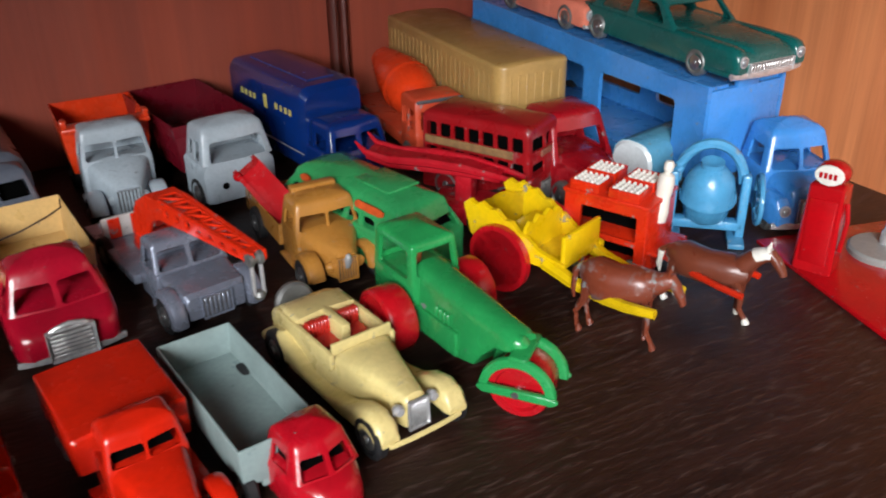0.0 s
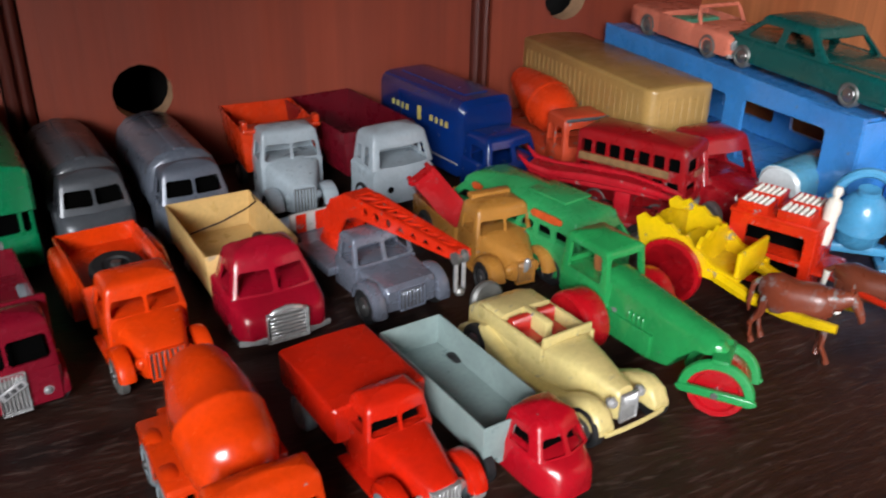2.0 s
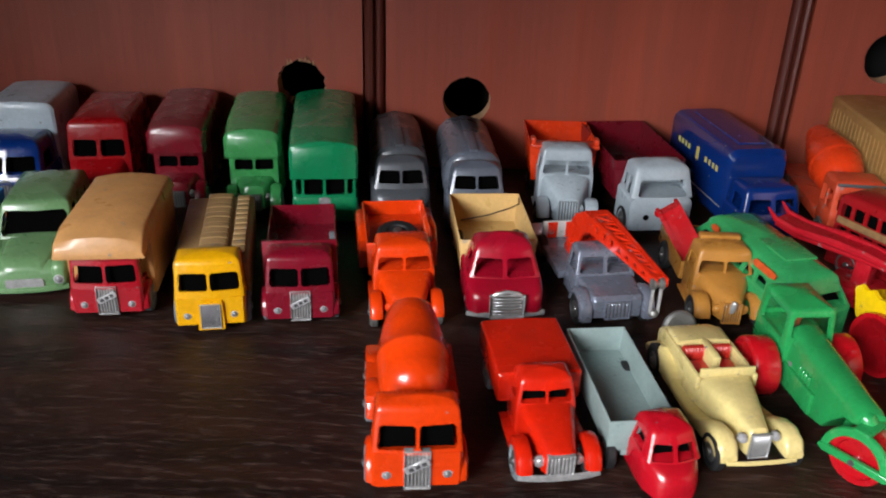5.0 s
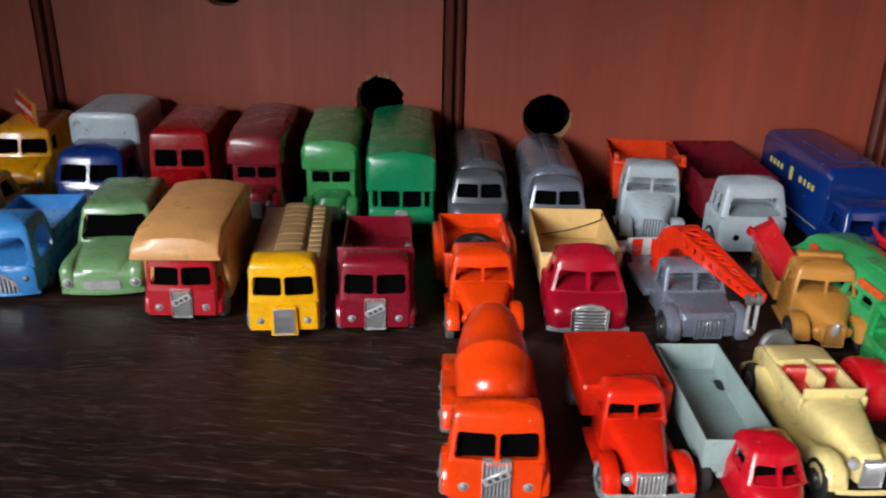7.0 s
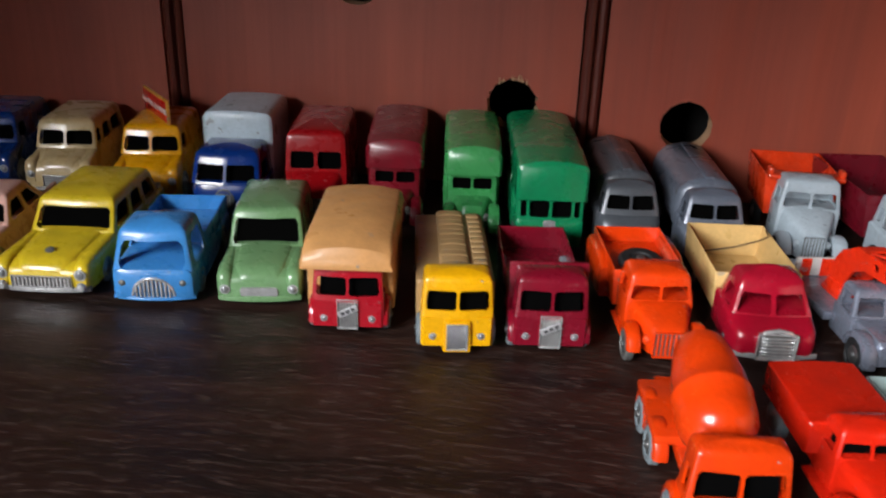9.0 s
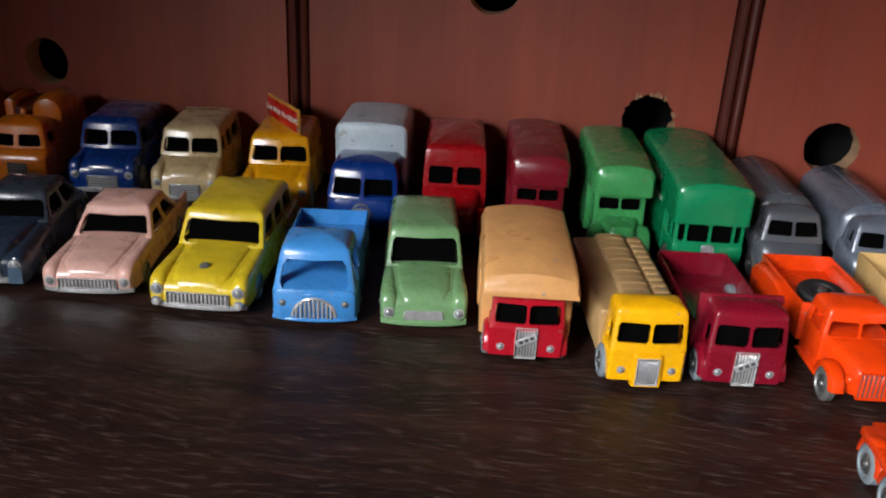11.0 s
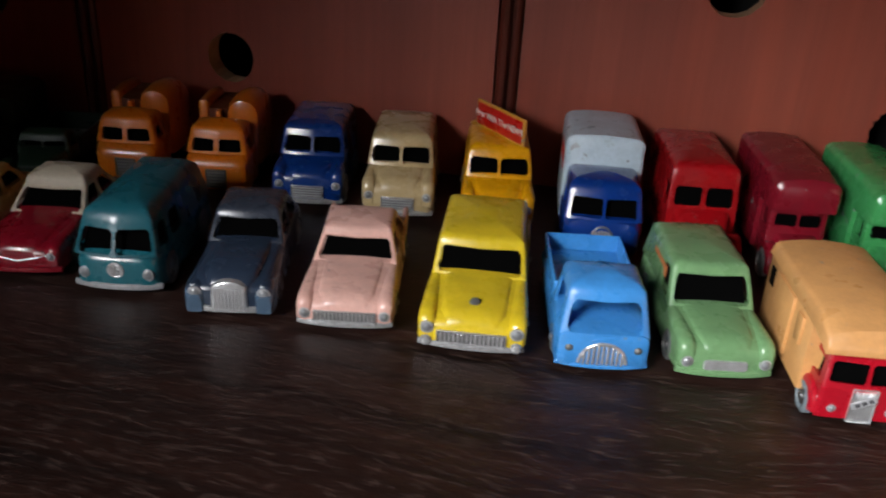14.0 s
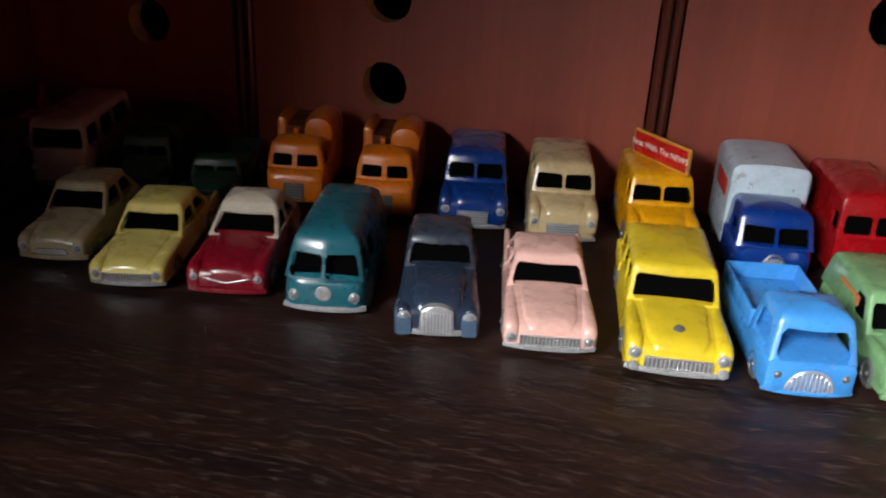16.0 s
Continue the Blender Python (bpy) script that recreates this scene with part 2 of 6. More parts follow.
def tray(x0, x1, y0, y1, z0, z1, wall=1.0, flare=0.0, depth=None, r=0.35, rake=0.0):
    """An open body: outer box with a sunk floor."""
    bm = bmesh.new()
    bmesh.ops.create_cube(bm, size=1)
    for v in bm.verts:
        f = v.co.z > 0
        v.co = Vector((x0 + (v.co.x + 0.5) * (x1 - x0) + (flare * (1 if v.co.x > 0 else -1) if f else 0), y0 + (v.co.y + 0.5) * (y1 - y0) + (rake * (1 if v.co.y > 0 else -1) if f else 0), z0 + (v.co.z + 0.5) * (z1 - z0)))
    topf = max(bm.faces, key=lambda f: f.calc_center_median().z)
    bmesh.ops.inset_region(bm, faces=[topf], thickness=wall)
    d = depth or (z1 - z0 - 1.2)
    cx, cy = (x0 + x1) / 2, (y0 + y1) / 2
    for v in topf.verts:
        v.co.z -= d
        v.co.x = cx + (v.co.x - cx) * (1 - 0.9 * flare / (x1 - x0))
    bmesh.ops.bevel(bm, geom=[e for e in bm.edges if e.calc_face_angle(0) > 0.5], offset=r, segments=2, profile=0.5, affect="EDGES")
    return bm


def shell(belt, roof, zb, zt, front=(), rear=(), side=(), rr=1.6, crown=0.8, bow=0.6, thick=0.6, corner=0.45, left=None, cuts=(0.03, 0.07, 0.022)):
    """A cab's upper part with its openings cut through: belt and roof are (y front, y rear, half width); openings are (u0, u1, v0, v1)."""
    bm = bmesh.new()
    left = side if left is None else left
    zs = zt - rr

    def lines(holes, c, extra=()):
        s = {0.0, 1.0, *extra}
        for a, b in holes:
            s |= {round(a, 4), round(a + c, 4), round(b - c, 4), round(b, 4)}
        return sorted(s)

    cu, cv, cw = cuts
    fu = lines([h[:2] for h in front], cu, (0.5,))
    ru = lines([h[:2] for h in rear], cu, (0.5,))
    su = lines([h[:2] for h in side], cw, (0.5,) if not side else ())
    lu = lines([h[:2] for h in left], cw, (0.5,) if not left else ())
    vv = lines([h[2:] for h in (*front, *rear, *side, *left)], cv)

    def corner_point(u, v, w):
        y0, y1 = belt[0] + (roof[0] - belt[0]) * v, belt[1] + (roof[1] - belt[1]) * v
        hw = belt[2] + (roof[2] - belt[2]) * v
        b = bow * (1 - (2 * u - 1) ** 2)
        return ((2 * u - 1) * hw, y0 + (y1 - y0) * w + (-b if w == 0 else 0.6 * b if w == 1 else 0), zb + (zs - zb) * v)

    def panel(us, holes, at, c):
        grid = [[bm.verts.new(at(u, v)) for v in vv] for u in us]
        for i in range(len(us) - 1):
            for j in range(len(vv) - 1):
                um, vm = (us[i] + us[i + 1]) / 2, (vv[j] + vv[j + 1]) / 2
                q = [grid[i][j], grid[i + 1][j], grid[i + 1][j + 1], grid[i][j + 1]]
                keep = True
                for a, b, e, g in holes:
                    if a < um < b and e < vm < g:
                        keep = False
                        lo, hi = um < a + c, um > b - c
                        bo, to = vm < e + cv, vm > g - cv
                        drop = 2 if lo and bo else 3 if hi and bo else 1 if lo and to else 0 if hi and to else None
                        if drop is not None:
                            bm.faces.new([x for k, x in enumerate(q) if k != drop])
                if keep:
                    bm.faces.new(q)
        return grid

    gf = panel(fu, front, lambda u, v: corner_point(u, v, 0), cu)
    gr = panel(ru, rear, lambda u, v: corner_point(u, v, 1), cu)
    gl = panel(lu, left, lambda w, v: corner_point(0, v, w), cw)
    gs = panel(su, side, lambda w, v: corner_point(1, v, w), cw)
    loop = [g[-1] for g in gf] + [g[-1] for g in gs[1:]] + [g[-1] for g in gr[::-1][1:]] + [g[-1] for g in gl[::-1][1:-1]]
    cy, hl = (roof[0] + roof[1]) / 2, (roof[1] - roof[0]) / 2
    prev = loop
    for ins, dz in ((0.15 * rr, 0.5 * rr), (0.55 * rr, 0.84 * rr), (1.1 * rr, rr), (0, rr + 0.6 * crown), (0, rr + 0.9 * crown)):
        if ins:
            fx, fy = max(0.3, 1 - ins / roof[2]), max(0.3, 1 - ins / hl)
        else:
            fx, fy = 0.6 * fx, 0.6 * fy
        ring = [bm.verts.new((v.co.x * fx, cy + (v.co.y - cy) * fy, zs + dz)) for v in loop]
        for i in range(len(loop)):
            j = (i + 1) % len(loop)
            bm.faces.new((prev[i], prev[j], ring[j], ring[i]))
        prev = ring
    mid = bm.verts.new((0, cy, zs + rr + crown))
    for i in range(len(prev)):
        bm.faces.new((prev[i], prev[(i + 1) % len(prev)], mid))
    bmesh.ops.remove_doubles(bm, verts=bm.verts[:], dist=0.003)
    bmesh.ops.recalc_face_normals(bm, faces=bm.faces[:])
    if sum(f.normal.z for f in bm.faces if f.calc_center_median().z > zs + 0.5 * rr) < 0:
        bmesh.ops.reverse_faces(bm, faces=bm.faces[:])
    ed = [e for e in bm.edges if len(e.link_faces) == 2 and e.calc_face_angle(0) > 0.7 and abs((e.verts[0].co - e.verts[1].co).normalized().z) > 0.5]
    if corner and ed:
        bmesh.ops.bevel(bm, geom=ed, offset=corner, segments=2, profile=0.5, affect="EDGES", clamp_overlap=True)
    bmesh.ops.solidify(bm, geom=bm.faces[:], thickness=thick)
    return bm


def plate(outline, holes, thick):
    """A flat casting in the y-z plane with openings, thick along x."""
    bm = bmesh.new()
    edges = []
    for pts in (outline, *holes):
        vs = [bm.verts.new((0, y, z)) for y, z in pts]
        for a, b in zip(vs, vs[1:] + vs[:1]):
            edges.append(bm.edges.new((a, b)))
    bmesh.ops.triangle_fill(bm, use_beauty=True, use_dissolve=False, edges=edges)
    ret = bmesh.ops.extrude_face_region(bm, geom=bm.faces[:])
    for q in ret["geom"]:
        if isinstance(q, bmesh.types.BMVert):
            q.co.x += thick
    return bm


def opening(y0, y1, z0, z1, r=1.5, n=3):
    """A rounded rectangle as an outline."""
    out = []
    for cy, cz, a in ((y1 - r, z1 - r, 0), (y0 + r, z1 - r, 90), (y0 + r, z0 + r, 180), (y1 - r, z0 + r, 270)):
        out += [(cy + r * math.cos(radians(a + 90 * i / n)), cz + r * math.sin(radians(a + 90 * i / n))) for i in range(n + 1)]
    return out


def dome(x, y, z, r, depth=0.6, m=None, n=14):
    """A lamp lens that bulges to the front."""
    prof = [(r, 0), (r * 0.92, 0.45 * depth), (r * 0.6, 0.85 * depth), (0, depth)]
    return lathe(prof, pose(x, y, z, 90, 0, 0), n)


WHEELS = {}


def wheels(parent, hw, ys, r, w, tyre, hub=None):
    """Four or more wheels, each a tyre with a hub; they stand on the ground."""
    key = (r, w, tyre.name)
    if key not in WHEELS:
        a = [(0.45 * r, -w / 2), (0.86 * r, -w / 2), (r, -0.3 * w), (r, 0.3 * w), (0.86 * r, w / 2), (0.72 * r, w / 2 + 0.05), (0.68 * r, w / 2 - 0.3), (0, w / 2 - 0.3)]
        b = [(0.55 * r, 0), (0.5 * r, 0.2), (0.2 * r, 0.35), (0.2 * r, 0.8), (0, 0.95)]
        WHEELS[key] = (a, b)
    a, b = WHEELS[key]
    for y in ys:
        for s in (-1, 1):
            wh = part("wheel", lathe(a, pose(s * (hw - w / 2), y, r, 0, s * 90, 0), 24), tyre, parent)
            part("hub", lathe(b, pose(s * (hw - 0.35), y, r, 0, s * 90, 0), 14), hub or STEEL, wh)


def bars(x0, x1, z0, z1, y, n, vertical=True, frame=0.5, d=0.5, back=0.4):
    """A grille: a frame with a sunk back, and its bars."""
    f = frame
    bm = tray(x0 - f, x1 + f, z0 - f, z1 + f, 0, d + back, f, 0, d, 0.12)
    bm.transform(pose(0, y + back, 0, 90, 0, 0) @ Matrix.Diagonal((1, 1, 1, 1)))
    out = []
    for i in range(n):
        q = (i + 0.5) / n
        if vertical:
            c, h = x0 + q * (x1 - x0), 0.28 * (x1 - x0) / n
            out.append(block(c - h, c + h, y - 0.75 * d, y + 0.02, z0, z1, 0.1, 1))
        else:
            c, h = z0 + q * (z1 - z0), 0.28 * (z1 - z0) / n
            out.append(block(x0, x1, y - 0.75 * d, y + 0.02, c - h, c + h, 0.1, 1))
    return bm, out


def bumper(hw, y, z0, z1, mat, parent, curve=1.2, depth=1.0):
    bm = bmesh.new()
    rings = []
    for i in range(13):
        u = -1 + i / 6
        yy = y + curve * abs(u) ** 2.5
        pts = []
        for k in range(8):
            a = math.tau * k / 8
            pts.append(bm.verts.new((u * hw, yy + depth * 0.5 * math.cos(a), (z0 + z1) / 2 + (z1 - z0) / 2 * math.sin(a))))
        rings.append(pts)
    for a, b in zip(rings, rings[1:]):
        for i in range(8):
            bm.faces.new((a[i], a[(i + 1) % 8], b[(i + 1) % 8], b[i]))
    bm.faces.new(rings[0][::-1])
    bm.faces.new(rings[-1])
    return part("bumper", bm, mat, parent)


# ---- the shelf and the room ----
def slab(name, x0, x1, y0, y1, z0, z1, mat, label, r=0.0):
    ob = part(name, block(x0, x1, y0, y1, z0, z1, r, 2), mat, None)
    return tagged(ob, label, kind="structure")


slab("floor", -468, 236, -400, 45, -18, 0, FLOORWOOD, "dark brown oak shelf board with open grain and dust", 0.0)
slab("ceiling", -468, 256, -325, 45, 178, 196, BEADWOOD, "dark red-brown shelf board above")
slab("wall_right", 236, 256, -400, 45, -18, 178, SIDEWOOD, "orange-brown varnished pine side of the cupboard")
slab("wall_left", -488, -468, -400, 45, -18, 196, BEADWOOD, "dark red-brown side of the cupboard")
# Unseen board, added to keep window light off the left end.
slab("shade_board", -488, -468, -1060, -402, -18, 255, BEADWOOD, "unseen dark red-brown board added to shade the left end")
# Near-black sheet: its colour supplies the shade seen through the drilled holes.
slab("backdrop", -468, 236, 45, 50, -18, 178, HOLE_SHADE, "near-black sheet standing in for shade behind the drilled boards")

wall_back = tagged(new("wall_back"), "red-brown stained back boards with round drilled holes", kind="structure")
HOLES = [(0, 28.5, 9.6), (-66, 33, 9.4), (165, 51, 10), (-308, 36.5, 9.4), (-127, 77, 9.8), (-307, 70.5, 9.4), (-411, 53, 9.4)]
JOINTS = [-468, -368, -201, -37, 127, 236]


def back_board(x0, x1):
    bm = bmesh.new()
    edges = []

    def ring(pts):
        vs = [bm.verts.new(p) for p in pts]
        for a, b in zip(vs, vs[1:] + vs[:1]):
            edges.append(bm.edges.new((a, b)))

    ring([(x0, 0, 0), (x1, 0, 0), (x1, 0, 178), (x0, 0, 178)])
    rnd = random.Random(int(x0) + 7)
    for hx, hz, r in HOLES:
        if x0 < hx < x1:
            rough = 0.9 if hx == -66 else 0.25
            ring([(hx + (r + rnd.uniform(-rough, rough)) * math.cos(a), 0, hz + (r + rnd.uniform(-rough, rough) + (1.2 * rnd.random() if hx == -66 and math.sin(a) > 0.6 else 0)) * math.sin(a))
                  for a in (math.tau * i / 44 for i in range(44))])
    bmesh.ops.triangle_fill(bm, use_beauty=True, use_dissolve=False, edges=edges)
    ret = bmesh.ops.extrude_face_region(bm, geom=bm.faces[:])
    for g in ret["geom"]:
        if isinstance(g, bmesh.types.BMVert):
            g.co.y += 9
    return bm


for a, b in zip(JOINTS, JOINTS[1:]):
    ob = part("board", back_board(a + (4.6 if a > -468 else 0), b - (4.6 if b < 236 else 0)), BACKWOOD, wall_back)
    ob.data.materials.append(RAWWOOD)
    for p in ob.data.polygons:
        c = p.center * 1000
        if abs(p.normal.y) < 0.5 and any((c.x - hx) ** 2 + (c.z - hz) ** 2 < (r + 3) ** 2 for hx, hz, r in HOLES):
            p.material_index = 1
            p.use_smooth = False
for jx in JOINTS[1:-1]:
    bm = bmesh.new()
    prof = [(-3.9, 8), (-3.9, 0.6), (-3.2, -0.8), (-1.9, -1.5), (-0.6, -0.9), (0.1, 0.8), (0.35, 2.2), (0.6, 0.8), (1.2, -0.5), (2.2, -1.0), (3.2, -0.4), (3.9, 0.9), (3.9, 8)]
    lo = [bm.verts.new((jx + x, y, 0)) for x, y in prof]
    hi = [bm.verts.new((jx + x, y, 178)) for x, y in prof]
    n = len(prof)
    for i in range(n):
        bm.faces.new((lo[i], lo[(i + 1) % n], hi[(i + 1) % n], hi[i]))
    bm.faces.new(lo)
    bm.faces.new(hi[::-1])
    part("bead_moulding", bm, BEADWOOD, wall_back, "dark turned bead between two boards")

# splinters round the torn hole
bm = bmesh.new()
rnd = random.Random(4)
for i in range(16):
    a = radians(55 + 75 * rnd.random())
    x, z = -66 + 9.6 * math.cos(a), 33 + 9.8 * math.sin(a)
    d = Vector((rnd.uniform(-0.5, 0.5), -rnd.uniform(0.1, 0.5), 1)).normalized() * rnd.uniform(0.8, 2.6)
    tube([(x, -0.1, z - 0.4), (x + d.x, -0.2 + d.y, z + d.z)], [0.35, 0.05], 4, bm)
part("splinter", bm, RAWWOOD, wall_back, "pale torn wood fibres")

# the room outside the cupboard, with one window
slab("room_floor", -2600, 2200, -2000, 400, -960, -940, plain("room_floor", (70, 56, 46), 0.7, 0, 0.3, 20), "plain room floor")
slab("room_ceiling", -2600, 2200, -2000, 400, 1560, 1580, WALLPAINT, "plain room ceiling")
slab("room_wall_east", 2200, 2220, -2000, 400, -940, 1560, WALLPAINT, "plain room wall")
slab("room_wall_west", -2620, -2600, -2000, 400, -940, 1560, WALLPAINT, "plain room wall")
slab("room_wall_north", -2600, 2200, 400, 420, -940, 1560, WALLPAINT, "plain room wall behind the cupboard")
slab("room_wall_south", -2600, -1980, -2020, -2000, -940, 1560, WALLPAINT, "plain room wall beside the window")
slab("room_wall_south", -730, 2200, -2020, -2000, -940, 1560, WALLPAINT, "plain room wall beside the window")
slab("room_wall_south", -1980, -730, -2020, -2000, -940, 300, WALLPAINT, "plain room wall under the window")
slab("room_wall_south", -1980, -730, -2020, -2000, 1450, 1560, WALLPAINT, "plain room wall over the window")


# ---- parts of toy vehicles ----
def frustum(y0, y1, hw, t0, t1, hwt, z0, z1):
    bm = bmesh.new()
    vs = [bm.verts.new(p) for p in ((-hw, y0, z0), (hw, y0, z0), (hw, y1, z0), (-hw, y1, z0), (-hwt, t0, z1), (hwt, t0, z1), (hwt, t1, z1), (-hwt, t1, z1))]
    for f in ((3, 2, 1, 0), (4, 5, 6, 7), (0, 1, 5, 4), (1, 2, 6, 5), (2, 3, 7, 6), (3, 0, 4, 7)):
        bm.faces.new([vs[i] for i in f])
    return bm


def upper(e, belt, roof, zb, zt, mat, front, rear, side, name="cabin", inside=True, label="", **kw):
    """The windowed upper part, and a black block that puts shade into its openings."""
    ob = part(name, shell(belt, roof, zb, zt, front, rear, side, **kw), mat, e, label)
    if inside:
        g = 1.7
        part("shade_fill", frustum(belt[0] + g, belt[1] - g, belt[2] - g, roof[0] + g, roof[1] - g, roof[2] - g, zb - 0.3, zt - max(1.3, kw["rr"])), BLACK, e, "black block standing in for the shade inside the windows")
    return ob


def lamps(e, x, y, z, r, mat=None, depth=0.7, ring=True):
    for s in (-1, 1):
        lens = part("headlight", dome(s * x, y, z, r, depth), mat or LENS, e)
        if ring:
            part("rim", lathe([(r, 0.2), (r + 0.35, 0.1), (r + 0.35, -0.5), (r, -0.7)], pose(s * x, y, z, 90, 0, 0), 16), mat or SILVER, lens)


def badge_grille(e, z0, z1, w, y, mat=None):
    """Tall silver radiator with a slanting name band, shown as plain bars."""
    g = part("radiator", bars(-w / 2 + 0.5, w / 2 - 0.5, z0 + 0.4, z1 - 0.5, y, 6, True, 0.55, 0.6, 1.0), mat or CHROME, e, "silver radiator with a slanting band")
    b = bmesh.new()
    merge(b, block(-w * 0.52, w * 0.52, -0.16, 0.16, -0.9, 0.9, 0.1, 1), pose(0, y - 0.62, z0 + 0.62 * (z1 - z0), 0, -27, 0))
    part("band", b, SILVER, g)
    b = bmesh.new()
    for i in range(3):
        merge(b, block(-0.8 + i * 1.5 - 1.1, 0.2 + i * 1.5 - 1.1, -0.06, 0.06, -0.45, 0.45, 0, 1), pose(0, y - 0.82, z0 + 0.62 * (z1 - z0), 0, -27, 0))
    part("bar", b, plain("dark_mark", (70, 70, 72), 0.6), g)
    return g


def saloon(name, label, pos, W, L, H, mat, belt=0.57, hood=0.5, deck=0.48, ws=(0.33, 0.45), rw=(0.74, 0.86), roofmat=None, fins=0.0,
           sides=((0.1, 0.46, 0.14, 0.86), (0.54, 0.9, 0.14, 0.86)), split=False, nose=None, grille="bar", wheel=None, tuck=0.86, lampz=0.66, wing=0.5, hoodbulge=0.6, lampr=1.25, bumpermat=None, group="", inside=True, wv=(0.1, 0.9), category="toy car", rr=2.0, z=0, tilt=0, rearwin=True, mark="", size=1.0):
    e = thing(name, label, category, *pos, z=z, group=group, tilt=tilt, size=size)
    hw, zb, zh, zd = W / 2, belt * H, hood * H, deck * H
    y0, t0, t1, y1 = ws[0] * L, ws[1] * L, rw[0] * L, rw[1] * L
    if nose == "flat":
        st = [(0, hw * 0.66, 3.4, zb * 0.74, 3), (0.7, hw * 0.83, 2.7, zb * 0.88, 2.8), (2.0, hw * 0.93, 2.3, zb * 0.97, 2.5), (4.2, hw * 0.985, 2.1, zb), (8, hw, 2, zb)]
    else:
        st = [(0, hw * 0.84, 3.6, zh * 0.68, 1.8), (0.5, hw * 0.91, 2.9, zh * 0.79, 2), (1.5, hw * 0.955, 2.5, zh * 0.88, 2.2), (3.2, hw * 0.985, 2.3, zh * 0.95), (6, hw, 2.2, zh), (y0 - 1, hw, 2.2, zh + 0.55 * (zb - zh)), (y0 + 2, hw, 2.2, zb)]
    st += [(0.5 * (y0 + y1), hw * 1.005, 2.2, zb)]
    st += [(y1 - 2, hw, 2.2, zb), (min(y1 + 3, L - 4), hw * 0.99, 2.3, zd + 0.5 * (zb - zd)), (L - 3, hw * 0.97, 2.5, zd), (L - 0.9, hw * 0.92, 3, zd * 0.93, 1.8), (L, hw * 0.86, 3.8, zd * 0.82, 1.4)]
    part("body", loft(st, 2.0, 0.8, 0.35, 0.94), mat, e)
    if nose != "flat":
        for s in (-1, 1):
            w = loft([(-0.3, 1.4, zh * 0.44, zh * 0.82, 1.3), (0.3, 1.9, zh * 0.4, zh * 0.93 + wing * 0.3, 1.7), (1.4, 2.15, zh * 0.4, zh * 0.98 + wing * 0.7, 1.8), (4, 2.2, zh * 0.4, zh + wing), (y0 * 0.6, 2.1, zh * 0.4, zh + wing), (y0 + 4, 1.5, zh * 0.4, zb - 0.2)], 1.7, 0.5)
            bmesh.ops.translate(w, verts=w.verts[:], vec=(s * (hw - 2.25), 0, 0))
            part("front_wing", w, mat, e)
        part("bonnet", loft([(0.2, hw * 0.46, zh * 0.5, zh * 0.74, 1.4), (0.8, hw * 0.52, zh * 0.5, zh * 0.86 + hoodbulge * 0.2, 1.8), (2.2, hw * 0.57, zh * 0.55, zh * 0.95 + hoodbulge * 0.5, 2), (4.5, hw * 0.61, zh * 0.6, zh + hoodbulge * 0.85), (y0 * 0.6, hw * 0.66, zh * 0.6, zh + hoodbulge), (y0 + 1.5, hw * 0.7, zh * 0.6, zb + 0.1)], 1.4, 0.3, 0.5), mat, e)
    fr = ((0.05, 0.482, *wv), (0.518, 0.95, *wv)) if split else ((0.05, 0.95, *wv),)
    upper(e, (y0, y1, hw * 0.935), (t0, t1, hw * tuck), zb - 0.5, H, roofmat or mat, fr, ((0.08, 0.92, *wv),) if rearwin else (), tuple((a, b, *wv) for a, b, *_ in sides), rr=rr, crown=0.7, bow=2.0 if nose == "flat" else 1.2, inside=inside, cuts=(0.035, 0.13, 0.025))
    if fins:
        for s in (-1, 1):
            w = loft([(y1 - 12, 0.9, zd * 0.5, zd + 0.4), (L - 4, 0.9, zd * 0.5, zd + fins), (L + 0.4, 0.8, zd * 0.6, zd + fins * 1.1)], 0.8, 0.4)
            bmesh.ops.translate(w, verts=w.verts[:], vec=(s * (hw - 1.1), 0, 0))
            part("tail_fin", w, mat, e)
    r = max(3.6, 0.19 * H)
    wheels(e, hw + 0.15, (0.2 * L, 0.79 * L), r, 2.6, wheel or METALWHEEL)
    if lampr:
        lamps(e, hw - 2.4, -0.25, zh * lampz, lampr * 0.9)
    bmat = bumpermat or CHROME
    if grille == "bar":
        part("grille", bars(-hw * 0.48, hw * 0.48, zh * 0.34, zh * 0.58, -0.05, 9, True, 0.4, 0.5), CHROME, e, "silver grille")
    elif grille == "wide":
        part("grille", bars(-hw * 0.6, hw * 0.6, zh * 0.36, zh * 0.64, -0.15, 15, True, 0.5, 0.5, 0.8), CHROME, e, "wide silver grille")
    elif grille == "slat":
        part("grille", bars(-hw * 0.42, hw * 0.42, zh * 0.34, zh * 0.6, -0.1, 4, False, 0.4, 0.6), SILVER, e, "silver slatted grille")
    elif grille == "tall":
        bm = loft([(-0.8, 4.5, 2.4, zh * 0.84, 0.4, 0.94, 1.4), (-0.4, 4.8, 2.2, zh * 0.88, 0.4, 0.94, 1.6), (1.4, 4.8, 2.2, zh * 0.9, 0.4, 0.94, 1.6)], 0.4, 0.3)
        rad = part("radiator", bm, CHROME, e, "tall peaked silver radiator")
        for i in range(9):
            part("bar", block(-3.6 + 0.9 * i - 0.26, -3.6 + 0.9 * i + 0.26, -1.0, -0.6, 2.9, zh * 0.86, 0.1, 1), SILVER, rad)
    elif grille == "oval":
        part("grille", loft([(-0.45, hw * 0.44, zh * 0.34, zh * 0.6), (0.5, hw * 0.48, zh * 0.32, zh * 0.62)], 1.0, 1.0), CHROME, e, "oblong silver grille")
